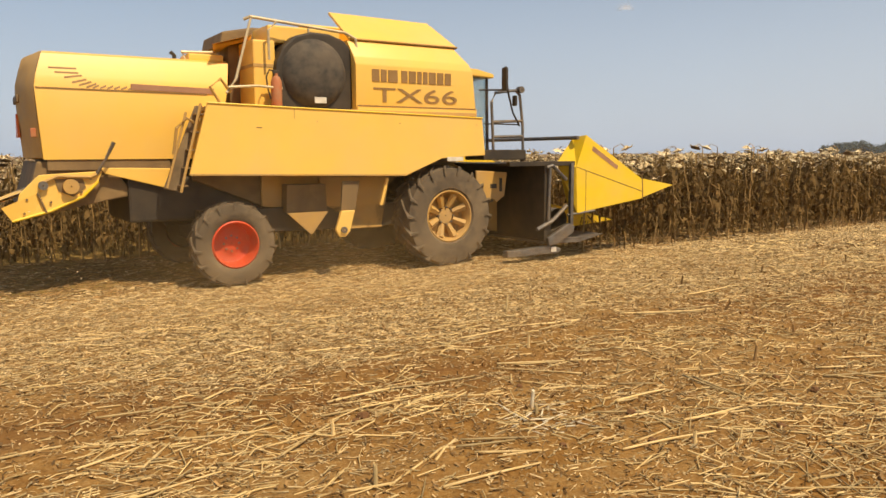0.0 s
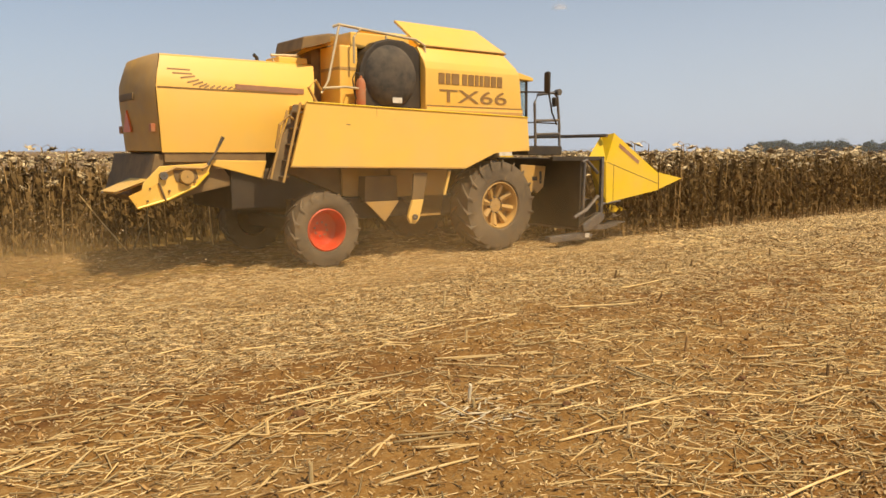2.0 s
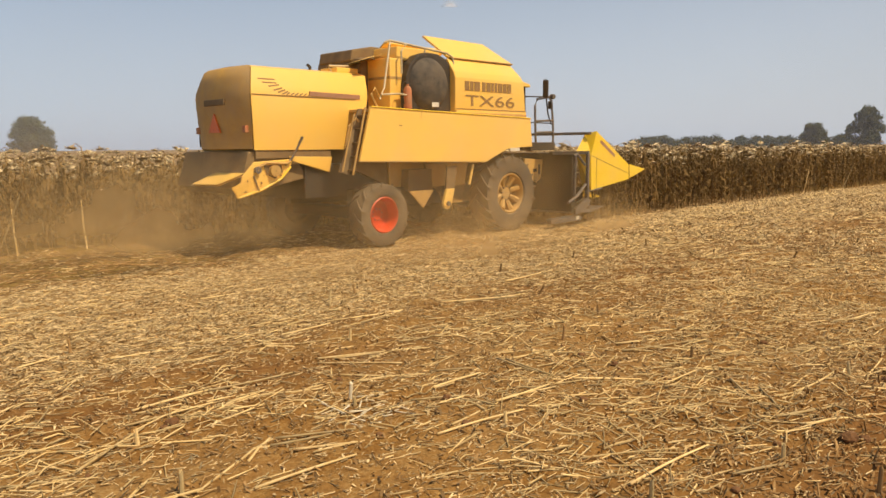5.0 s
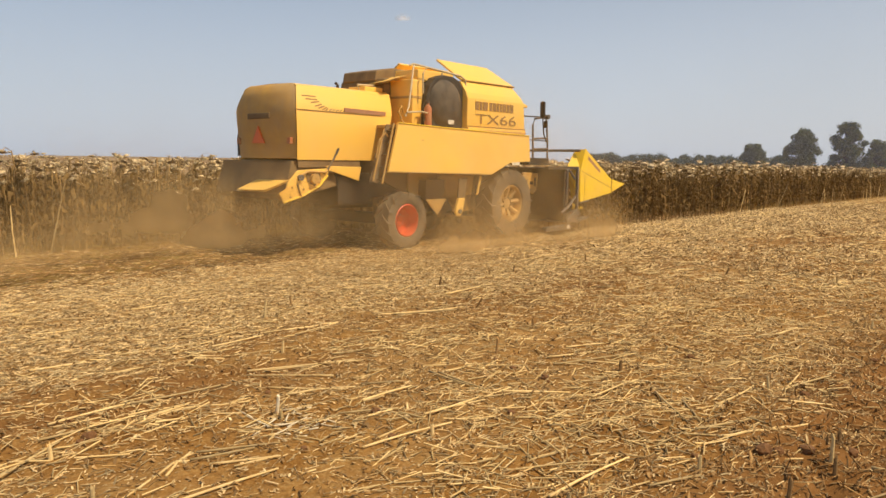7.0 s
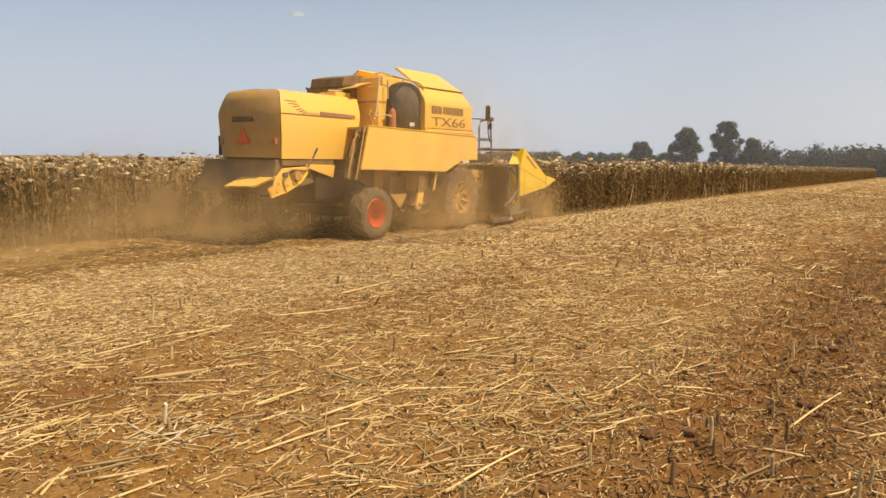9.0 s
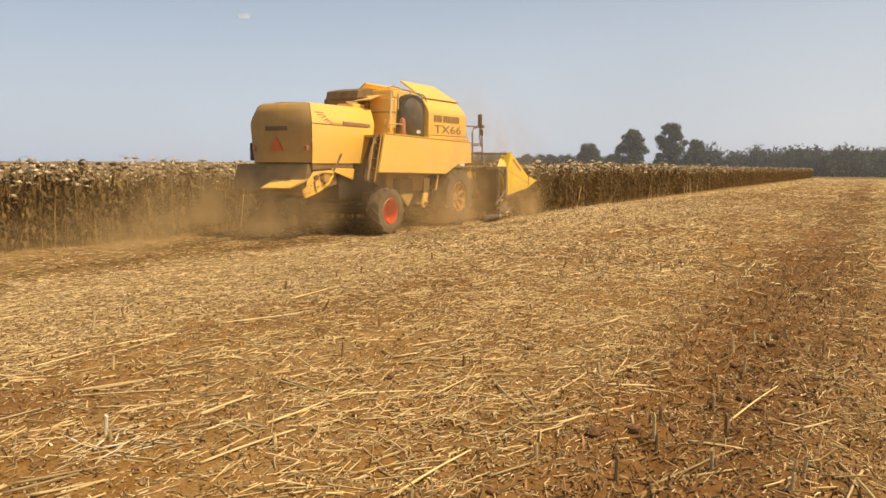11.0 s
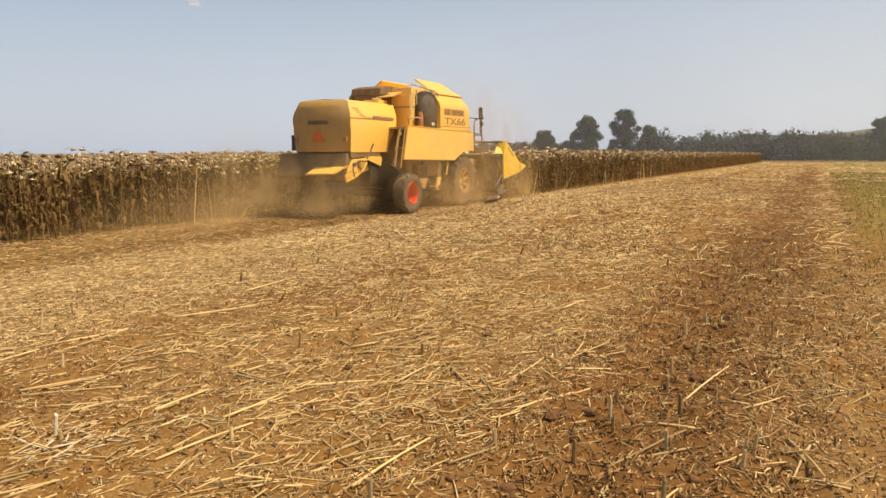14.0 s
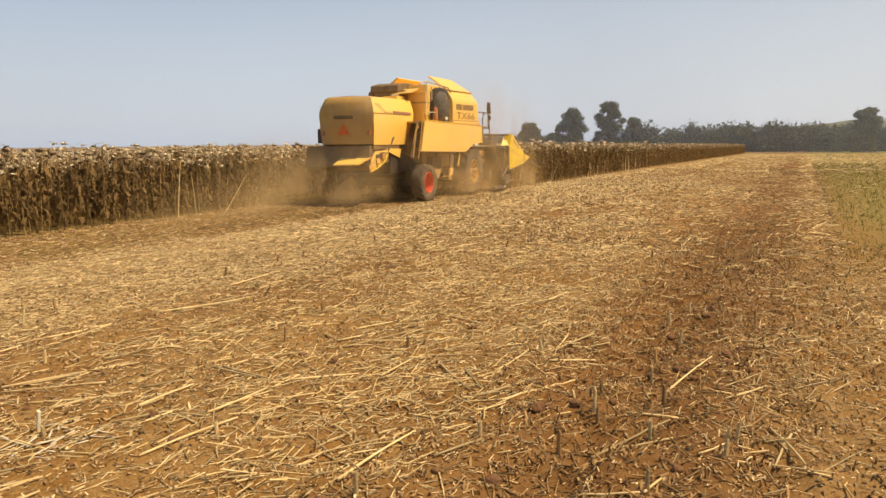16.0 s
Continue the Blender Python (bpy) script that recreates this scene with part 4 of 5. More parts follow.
# ---- the sunflower crop ----
def plant_template(seed):
    """A ripe, dry sunflower: verts, triangles and a material index per triangle (0 stem, 1 leaf, 2 head, 3 seeds)."""
    r = random.Random(seed)
    v, f, mi = [], [], []

    def tri(a, b, c, m):
        f.append((a, b, c))
        mi.append(m)

    h = r.uniform(1.42, 1.76)
    lean = [(0, 0, 0), (r.uniform(-.04, .04), r.uniform(-.04, .04), h * 0.5), (r.uniform(-.09, .09), r.uniform(-.09, .09), h), ]
    ha = r.uniform(0, 6.28)
    neck = (lean[2][0] + 0.13 * math.cos(ha), lean[2][1] + 0.13 * math.sin(ha), h + r.uniform(0.02, 0.08))
    end = (lean[2][0] + 0.22 * math.cos(ha), lean[2][1] + 0.22 * math.sin(ha), h - r.uniform(0.02, 0.10))
    prev = None
    for p, rad in zip(lean + [neck, end], (0.016, 0.014, 0.010, 0.010, 0.010)):
        base = len(v)
        for k in range(3):
            v.append((p[0] + rad * math.cos(k * 2.094), p[1] + rad * math.sin(k * 2.094), p[2] + 0.0))
        if prev is not None:
            for k in range(3):
                a, b, c, d = prev + k, prev + (k + 1) % 3, base + (k + 1) % 3, base + k
                tri(a, b, c, 0)
                tri(a, c, d, 0)
        prev = base
    # hanging leaves, shrivelled along the stem
    nl = r.randint(24, 30)
    for k in range(nl):
        z = h * (0.14 + 0.76 * (k + r.random()) / nl)
        u = min(z / h * 2, 2) / 2
        cx, cy = lean[2][0] * u, lean[2][1] * u
        a = k * 2.4 + r.uniform(-.5, .5)
        ln, w = r.uniform(0.04, 0.20), r.uniform(0.014, 0.062)
        ca, sa = math.cos(a), math.sin(a)
        d1, d2 = r.uniform(0.03, 0.12), r.uniform(0.05, 0.20)
        tw = r.uniform(-1.3, 1.3)
        base = len(v)
        for q, dz, ww in ((0.01, 0.0, 0.008), (d1, r.uniform(-0.08, 0.06), w), (d2 * r.uniform(0.7, 1.0), -ln, w * 0.35)):
            px, py = -sa * math.cos(tw) * ww, ca * math.cos(tw) * ww
            v.append((cx + q * ca + px, cy + q * sa + py, z + dz + ww * math.sin(tw)))
            v.append((cx + q * ca - px, cy + q * sa - py, z + dz - ww * math.sin(tw)))
        for j in range(2):
            b = base + 2 * j
            tri(b, b + 1, b + 3, 1)
            tri(b, b + 3, b + 2, 1)
    # nodding head: pale domed back, dark seeds below
    R = r.uniform(0.060, 0.100)
    til = r.uniform(0.15, 0.8)
    n = Vector((math.cos(ha) * math.sin(til), math.sin(ha) * math.sin(til), -math.cos(til)))
    u = n.cross(Vector((0, 0, 1))).normalized()
    w = n.cross(u)
    c = Vector(end)
    back = len(v)
    v.append(tuple(c - n * R * 0.62))
    for k in range(8):
        a = k * math.pi / 4
        v.append(tuple(c + R * (1 + r.uniform(-.1, .1)) * (math.cos(a) * u + math.sin(a) * w)))
    v.append(tuple(c + n * R * 0.18))
    for k in range(8):
        tri(back, back + 1 + k, back + 1 + (k + 1) % 8, 2)
        tri(back + 9, back + 1 + (k + 1) % 8, back + 1 + k, 3)
    # dry bracts round the head
    for k in range(8):
        a = k * math.pi / 4 + 0.3
        p = c + R * 0.9 * (math.cos(a) * u + math.sin(a) * w)
        q = c + R * r.uniform(1.3, 1.75) * (math.cos(a + 0.1) * u + math.sin(a + 0.1) * w) - n * R * r.uniform(-0.2, 0.5)
        s = R * 0.25 * (-math.sin(a) * u + math.cos(a) * w)
        b = len(v)
        v.extend((tuple(p - s), tuple(p + s), tuple(q)))
        tri(b, b + 1, b + 2, 2)
    return np.array(v), np.array(f), np.array(mi)


TEMPLATES = [plant_template(100 + k) for k in range(8)]
PLANT_MATS = [M_STEM, M_DRYLEAF, M_HEAD, M_SEED]


def crop(name, px, py, label, only_top=False, seed=0):
    """Plants at the places given, joined into one mesh."""
    r = np.random.default_rng(seed)
    vs, fs, ms, o = [], [], [], 0
    pick = r.integers(0, len(TEMPLATES), len(px))
    for k, (tv, tf, tm) in enumerate(TEMPLATES):
        sel = pick == k
        n = int(sel.sum())
        if not n:
            continue
        if only_top:
            keep = tv[tf].min(axis=1)[:, 2] > 1.22
            tf, tm = tf[keep], tm[keep]
        x, y = px[sel], py[sel]
        rot = turns(r.uniform(0, 6.28, n), r.normal(0, 0.06, n), np.zeros(n), np.clip(r.normal(1.0, 0.065, n), 0.82, 1.16))
        v = np.einsum("nij,kj->nki", rot, tv) + np.stack([x, y, ground_z(x, y) - 0.02], -1)[:, None, :]
        fs.append((tf[None] + (np.arange(n) * len(tv))[:, None, None]).reshape(-1, 3) + o)
        vs.append(v.reshape(-1, 3))
        ms.append(np.tile(tm, n))
        o += n * len(tv)
    return raw_mesh(name, np.concatenate(vs), np.concatenate(fs), np.concatenate(ms), PLANT_MATS, "stuff", label, "sunflower crop")


def rows_of(x0, x1, ys, step, seed):
    r = np.random.default_rng(seed)
    xs, yy = [], []
    for y in ys:
        x = np.arange(x0, x1, step) + r.normal(0, step * 0.25, len(np.arange(x0, x1, step)))
        xs.append(x)
        yy.append(y + r.normal(0, 0.07, len(x)))
    return np.concatenate(xs), np.concatenate(yy)


FRONT = 10.75
STRIP = [FRONT + 0.7 * k for k in range(6)]
BEHIND = [15.05 + 0.7 * k for k in range(6)]

# single plants along the edge of the standing strip
sunflower_kinds = []
for k, (tv, tf, tm) in enumerate(TEMPLATES[:6]):
    pieces = []
    for m, nm in enumerate(("sunflower", "foliage", "flower_head", "seed_disc")):
        sel = tf[tm == m]
        used, inv = np.unique(sel, return_inverse=True)
        me = bpy.data.meshes.new(nm)
        me.from_pydata(tv[used].tolist(), [], inv.reshape(-1, 3).tolist())
        me.materials.append(PLANT_MATS[m])
        pieces.append(me)
    sunflower_kinds.append(pieces)


def single_plant(k, m):
    a = new("sunflower", sunflower_kinds[k][0])
    tagged(a, "dry brown sunflower plant with drooping pale head", "sunflower", "sunflowers along the crop edge")
    for nm, me in zip(("foliage", "flower_head", "seed_disc"), sunflower_kinds[k][1:]):
        new(nm, me).parent = a
    a.matrix_basis = m
    return a


CUT_PLANTS, CUT_SLICES = [], []
ra = random.Random(5)
x = 9.55
while x < 29.2:
    for y in STRIP[:2]:
        m = pose(x + ra.gauss(0, 0.05), y + ra.gauss(0, 0.06), 0, ra.gauss(0, 3), ra.gauss(0, 3), ra.uniform(0, 360)) @ Matrix.Scale(ra.uniform(0.94, 1.17), 4)
        CUT_PLANTS.append((single_plant(ra.randrange(6), m), m, x))
    x += 0.27
x = 29.2
while x < 52:
    single_plant(ra.randrange(6), pose(x + ra.gauss(0, 0.05), FRONT + ra.gauss(0, 0.06), float(ground_z(np.array(x), 0)), ra.gauss(0, 3), ra.gauss(0, 3), ra.uniform(0, 360)) @ Matrix.Scale(ra.uniform(0.94, 1.17), 4))
    x += 0.27
# the rest of the strip that falls during the clip, in short stands across the header's width
x, k = 9.5, 0
while x < 29.2:
    px, py = rows_of(x, x + 0.54, STRIP[2:], 0.20, 900 + k)
    ob = crop("standing_crop", px, py, "short stand of dry sunflowers before the header", seed=700 + k)
    CUT_SLICES.append((ob, x + 0.27))
    x += 0.54
    k += 1
# the standing field
px, py = rows_of(29.2, 70, STRIP[1:], 0.19, 1)
crop("standing_crop", px, py, "dense standing field of dry brown sunflowers", seed=1)
px, py = rows_of(52, 165, STRIP[:3], 0.27, 2)
crop("standing_crop", px, py, "dense standing field of dry brown sunflowers", seed=2)
px, py = rows_of(-30, 32, BEHIND, 0.17, 3)
crop("standing_crop", px, py, "dense standing field of dry brown sunflowers", seed=3)
px, py = rows_of(-60, 60, [19.2 + 1.0 * k for k in range(20)], 0.50, 4)
crop("crop_tops", px, py, "pale heads over the standing sunflower field", True, 4)
px, py = rows_of(32, 165, [13.0 + 1.2 * k for k in range(14)], 0.60, 5)
crop("crop_tops", px, py, "pale heads over the standing sunflower field", True, 5)


def canopy(name, x0, x1, y0, y1, nx_, ny_, top):
    """The closed top of the far crop with its sides down to the ground."""
    u = np.linspace(0, 1, ny_)
    cx, cy = np.meshgrid(np.linspace(x0, x1, nx_), y0 + (y1 - y0) * u ** 2.2, indexing="ij")
    cz = ground_z(cx, cy) + top + 0.30 * value_noise(cx, cy, 0.8, 11) + 0.2 * value_noise(cx, cy, 5.0, 12)
    edge = np.zeros_like(cz, bool)
    edge[:, 0] = edge[0, :] = edge[-1, :] = edge[:, -1] = True
    cz = np.where(edge, ground_z(cx, cy) - 0.1, cz)
    i = np.arange(nx_ * ny_).reshape(nx_, ny_)
    q = np.stack([i[:-1, :-1], i[1:, :-1], i[1:, 1:], i[:-1, 1:]], -1).reshape(-1, 4)
    return raw_mesh(name, np.stack([cx, cy, cz], -1).reshape(-1, 3), q, np.zeros(len(q)), [M_CANOPY], "stuff", "far sunflower field closing into a brown canopy", "sunflower crop")


canopy("crop_canopy", -420, 31.8, 18.6, 620, 380, 70, 1.42)
canopy("crop_canopy", 32.2, 166, 12.6, 620, 200, 70, 1.42)


# a few pale stems leaning out of the edges
def leaning_stem(x, y, ln, lean_x, lean_y, seed):
    r = random.Random(seed)
    d = Vector((lean_x, lean_y, 1)).normalized()
    p = Vector((x, y, float(ground_z(np.array(x), 0)) + 0.02))
    ob = part("leaning_stem", tube([p, p + d * ln * 0.5 + Vector((r.uniform(-.02, .02), 0, 0)), p + d * ln], [0.015, 0.013, 0.008], 6), M_STRAW, None)
    return tagged(ob, "pale broken sunflower stem leaning at the crop edge", "stem", "leaning stems")


for k in range(10):
    leaning_stem(ra.uniform(-1, 28), 14.72 + ra.uniform(-0.12, 0.1), ra.uniform(0.7, 1.5), ra.gauss(0, 0.5), ra.gauss(-0.05, 0.12), k)
for k in range(14):
    leaning_stem(ra.uniform(30, 60), FRONT - 0.2 + ra.uniform(-0.1, 0.1), ra.uniform(0.7, 1.4), ra.gauss(0, 0.4), ra.gauss(0, 0.12), 50 + k)


# ---- trees and woods ----
def leaf_cloud(lobes, per_m3, size, seed):
    """Leaf clumps near the surface of the lobes (x, y, z, rx, ry, rz)."""
    r = np.random.default_rng(seed)
    vs = []
    for cx, cy, cz, rx, ry, rz in lobes:
        n = int(per_m3 * (rx * ry * rz) ** 0.667) + 20
        d = r.normal(size=(n, 3))
        d /= np.linalg.norm(d, axis=1)[:, None]
        rad = (0.30 + 0.95 * r.random(n) ** 0.8)[:, None]
        p = d * rad * np.array([rx, ry, rz]) * (1 + 0.25 * r.normal(size=(n, 1)) * 0.5) + np.array([cx, cy, cz])
        q = r.normal(size=(n, 4, 3)) * size * r.uniform(0.5, 1.2, (n, 1, 1))
        vs.append((p[:, None, :] + q).reshape(-1, 3))
    v = np.concatenate(vs)
    n = len(v) // 4
    b = np.arange(n)[:, None] * 4
    f = np.concatenate([b + np.array([[0, 1, 2]]), b + np.array([[0, 2, 3]])])
    return v, f


def tree(x, y, h, w, label, seed, base=0.0):
    r = random.Random(seed)
    t = tagged(new("tree"), label, "tree")
    t.location = (x, y, base)
    bm = tube([(0, 0, -0.2), (0.05, 0, h * 0.2), (0.1, 0.1, h * 0.5), (0, 0, h * 0.85)], [0.035 * h, 0.028 * h, 0.018 * h, 0.004 * h], 8)
    part("trunk", bm, M_BARK, t)
    lobes = []
    for k in range(64):
        u = (k + r.random()) / 64
        a, z = r.uniform(0, 6.28), (0.03 + 0.90 * u) * h
        wide = w / 2 * math.sin(math.pi * (0.30 + 0.62 * u)) ** 0.8
        q = wide * r.random() ** 0.5 * r.uniform(0.72, 0.92)
        rr = w * r.uniform(0.08, 0.15)
        lobes.append((q * math.cos(a), q * math.sin(a), min(z, h - rr * 0.7), rr, rr, rr * r.uniform(0.6, 0.9)))
        if k % 2 == 0:
            part("limb", tube([(0.05, 0.05, z * 0.55), (q * 0.5 * math.cos(a), q * 0.5 * math.sin(a), z * 0.8), (q * math.cos(a), q * math.sin(a), z)], [0.012 * h, 0.008 * h, 0.003 * h], 5), M_BARK, t)
    v, f = leaf_cloud(lobes, 300, 0.17, seed)
    crown = raw_mesh("crown", v, f, np.zeros(len(f)), [M_LEAF], "", "")
    crown.parent = t
    return t


def at_bearing(az, dist):
    return dist * math.cos(radians(az)) + 0.3, dist * math.sin(radians(az)) - 0.3


for az, d, h, w, lab, sd in ((15.85, 190, 11.0, 8.0, "broad grey-green tree at the field's end", 1), (13.15, 188, 12.3, 8.6, "tallest round-topped tree at the field's end", 2), (11.45, 186, 8.6, 5.4, "smaller bushy tree beside the tall ones", 3),
                             (19.0, 215, 8.2, 8.0, "low spreading tree behind the crop", 4), (73.25, 185, 9.0, 10.6, "lone dark bushy tree in the crop", 5), (-3.5, 180, 9.2, 7.0, "dark round tree before the hill", 6), (-7.5, 170, 8.5, 8.0, "dark round tree before the hill", 7)):
    xx, yy = at_bearing(az, d)
    tree(xx, yy, h, w, lab, sd, float(ground_z(np.array(xx), 0)))


def woods(name, az0, az1, dist, height, n, label, seed, size=0.35):
    r = random.Random(seed)
    lobes = []
    for k in range(n):
        az = r.uniform(az0, az1)
        x_, y_ = at_bearing(az, dist * r.uniform(0.93, 1.12))
        hh = height * r.uniform(0.55, 1.15)
        rr = hh * r.uniform(0.32, 0.5)
        zb = float(ground_z(np.array(x_), 0))
        for z in np.arange(0.3, max(hh - rr, 0.5), rr * 0.8):
            lobes.append((x_ + r.uniform(-1, 1), y_ + r.uniform(-1, 1), zb + z, rr * r.uniform(0.8, 1.1), rr * r.uniform(0.8, 1.1), rr * 0.8))
        lobes.append((x_, y_, zb + hh - rr * 0.8, rr * 0.8, rr * 0.8, rr * 0.8))
    v, f = leaf_cloud(lobes, 52, size * 0.8, seed)
    return raw_mesh(name, v, f, np.zeros(len(f)), [M_WOODS], "stuff", label, "woods")


woods("far_woods", -16, 10.6, 205, 6.3, 135, "hazy belt of bushes and trees along the field's end", 21)
woods("far_woods", 16, 31, 420, 7.0, 120, "low hazy tree line on the horizon", 22, 0.5)


# ---- straw, stalks and stubble on the ground ----
PRISM = np.array([(-0.5, 0.0, 0.5), (-0.5, -0.43, -0.25), (-0.5, 0.43, -0.25), (0.5, 0.0, 0.5), (0.5, -0.43, -0.25), (0.5, 0.43, -0.25)])
PRISM_F = np.array([(0, 1, 4), (0, 4, 3), (1, 2, 5), (1, 5, 4), (2, 0, 3), (2, 3, 5)])
BENT = np.array([(-0.5, 0.02, 0.5), (-0.5, -0.43, -0.25), (-0.5, 0.43, -0.25), (0.08, 2.0, 1.6), (0.08, 1.5, 0.8), (0.08, 2.4, 0.8), (0.48, -0.6, 0.3), (0.48, -0.9, -0.3), (0.48, -0.2, -0.3)])
BENT_F = np.concatenate([PRISM_F, PRISM_F + 3])
CURL = np.array([(-0.5, -0.35, 0.0), (-0.5, 0.35, 0.1), (-0.15, -0.5, 0.35), (-0.2, 0.5, 0.15), (0.2, -0.3, 0.25), (0.15, 0.45, 0.55), (0.5, -0.1, -0.05), (0.45, 0.2, 0.3)])
CURL_F = np.array([(0, 2, 1), (1, 2, 3), (2, 4, 3), (3, 4, 5), (4, 6, 5), (5, 6, 7)])
FLAKE = np.array([(-0.5, -0.3, 0.0), (0.5, -0.4, 0.02), (0.42, 0.35, 0.05), (-0.4, 0.3, 0.0)])
FLAKE_F = np.array([(0, 1, 2), (0, 2, 3)])


def litter(name, n, x0, x1, y0, y1, length, thick, mat, label, seed, keep=None, along=0.5, template=(PRISM, PRISM_F), tilt=0.12, lift=0.0):
    """Pieces strewn on the ground; along: how far they lie along x."""
    r = np.random.default_rng(seed)
    x, y = r.uniform(x0, x1, n), r.uniform(y0, y1, n)
    if keep is not None:
        sel = r.random(n) < keep(x, y)
        x, y = x[sel], y[sel]
    n = len(x)
    ln = r.uniform(*length, n)
    th = r.uniform(*thick, n)
    yaw = np.where(r.random(n) < along, r.normal(0.0, 0.35, n), r.uniform(0, 3.14, n))
    rot = turns(yaw, r.normal(0, tilt, n), np.zeros(n), np.stack([ln, th, th], -1))
    off = np.stack([x, y, lie(x, y) + th * 0.3 + lift + np.abs(r.normal(0, 0.006, n))], -1)
    return scatter(name, template[0], template[1], np.zeros(len(template[1]), int), [mat], rot, off, "stuff", label, "straw")


def bare(x, y):
    """1 where little straw is left: rows torn along x."""
    row = np.clip((y - 4.3) / 1.2, 0, 1) * np.clip((7.3 - y) / 1.1, 0, 1)
    return np.maximum(row, 0.35) * np.clip((value_noise(x * 0.25 + 40, y + 40, 0.8, 35) + 0.12) * 4, 0, 1)


def thick_swath(x, y):
    p = value_noise(x * 0.5, y, 1.1, 31) + 0.5
    s = np.clip((y - 5.6) / 1.7, 0, 1) * 0.95 + 0.10
    s = np.where(y < 5.4, 0.30, s) * (1 - 0.45 * bare(x, y))
    track = 1 - 0.80 * np.exp(-((y - 0.70) / 0.62) ** 4)
    return np.clip((s + (p - 0.45) * 0.9), 0.06, 1) * track


def off_track(x, y):
    return (1 - 0.72 * np.exp(-((y - 0.70) / 0.62) ** 4)) * np.clip(0.35 + value_noise(x * 0.6, y, 0.8, 33) * 1.6 + 0.35, 0.12, 1) * (1 - 0.55 * bare(x, y))


litter("chopped_straw", 88000, -1.0, 12, -1.5, 11.5, (0.03, 0.12), (0.004, 0.010), M_CHAFF, "fine chopped straw on the soil", 1, thick_swath)
litter("chopped_straw", 70000, 12, 36, -1, 11.0, (0.06, 0.22), (0.006, 0.014), M_CHAFF, "fine chopped straw on the soil", 2, thick_swath)
litter("straw_pieces", 5000, -8, 30, 10.6, 15.2, (0.10, 0.40), (0.010, 0.02), M_HUSK, "broken stalks left behind the harvester", 18, None, 0.4, tilt=0.25)
litter("chopped_straw", 8000, -12, 30, 10.6, 15.2, (0.05, 0.20), (0.006, 0.016), M_CHAFF, "fine chopped straw behind the harvester", 3)
litter("trampled_stems", 16000, -12, 30, 10.9, 15.2, (0.05, 0.25), (0.006, 0.018), M_HUSK, "brown shreds left behind the harvester", 19)
litter("leaf_shreds", 9000, -1.0, 14, -1.5, 9.5, (0.03, 0.10), (0.006, 0.018), M_CHAFF, "curled pale shreds of leaf and stalk", 41, off_track, 0.3, (CURL, CURL_F), 0.5)
litter("leaf_shreds", 6000, 1.0, 14, -0.9, 1.9, (0.03, 0.12), (0.006, 0.018), M_HUSK, "curled brown shreds of leaf in the track", 42, None, 0.3, (CURL, CURL_F), 0.7)
litter("straw_pieces", 3800, 0.5, 10, 1.6, 5.6, (0.10, 0.38), (0.006, 0.014), M_STRAW, "pale stalk pieces lying across one another", 44, lambda x, y: np.clip(value_noise(x, y, 0.7, 36) * 3 + 0.3, 0, 1), 0.25, tilt=0.15)
litter("straw_pieces", 5200, -1.0, 14, -1.5, 10, (0.06, 0.30), (0.006, 0.014), M_STRAW, "bent and split pieces of pale stalk", 43, off_track, 0.5, (BENT, BENT_F), 0.15)
litter("leaf_litter", 40000, -1.0, 14, -1.5, 9.5, (0.010, 0.035), (0.007, 0.018), M_CHAFF, "flakes of dry leaf and husk", 4, None, 0.2, (FLAKE, FLAKE_F), 0.5)
litter("leaf_litter", 26000, -1.0, 16, -1.5, 9, (0.02, 0.06), (0.010, 0.03), M_HUSK, "brown crumbs of withered leaf", 5, None, 0.2, (FLAKE, FLAKE_F), 0.6)
litter("trampled_stems", 11000, -1.0, 16, -1.8, 9, (0.03, 0.16), (0.005, 0.012), M_HUSK, "brown broken stems trampled into the soil", 8, lambda x, y: 0.35 + 0.65 * bare(x, y), 0.35, (BENT, BENT_F), 0.2)
litter("trampled_stems", 5000, 1.0, 20, -0.3, 1.6, (0.04, 0.24), (0.006, 0.014), M_HUSK, "brown broken stems trampled into the soil", 9, None, 0.35, tilt=0.4)
litter("trampled_stems", 13000, 14, 60, -1, 9, (0.10, 0.45), (0.010, 0.022), M_HUSK, "brown broken stems trampled into the soil", 10, None, 0.45, tilt=0.2)
litter("straw_pieces", 7500, -1.0, 16, -1.5, 11, (0.05, 0.34), (0.004, 0.014), M_STRAW, "broken pieces of pale stalk", 6, off_track, 0.4, tilt=0.2)
litter("straw_pieces", 9000, 50, 150, -25, 9.6, (0.4, 1.2), (0.03, 0.07), M_STRAW, "broken pieces of pale stalk", 17, off_track, 0.6)
litter("straw_pieces", 22000, 12, 60, -10, 10.4, (0.12, 0.6), (0.014, 0.028), M_STRAW, "broken pieces of pale stalk", 7, lambda x, y: off_track(x, y) * np.where((y < -0.9) & (x > 13), 0.12, 1), 0.6)
litter("leaf_litter", 60000, -2, 16, 6.0, 10.9, (0.02, 0.07), (0.008, 0.02), M_CHAFF, "pale flakes of chopped straw in the swath", 51, thick_swath, 0.5, (FLAKE, FLAKE_F), 0.35)
litter("leaf_litter", 50000, 14, 44, 2.5, 10.6, (0.06, 0.18), (0.015, 0.04), M_CHAFF, "pale flakes of chopped straw in the swath", 52, thick_swath, 0.5, (FLAKE, FLAKE_F), 0.3)
litter("dry_grass", 26000, 12, 75, -14, -0.9, (0.10, 0.26), (0.006, 0.014), M_GRASS, "olive-green grass and weeds beside the stubble", 53, None, 0.3, tilt=1.0)


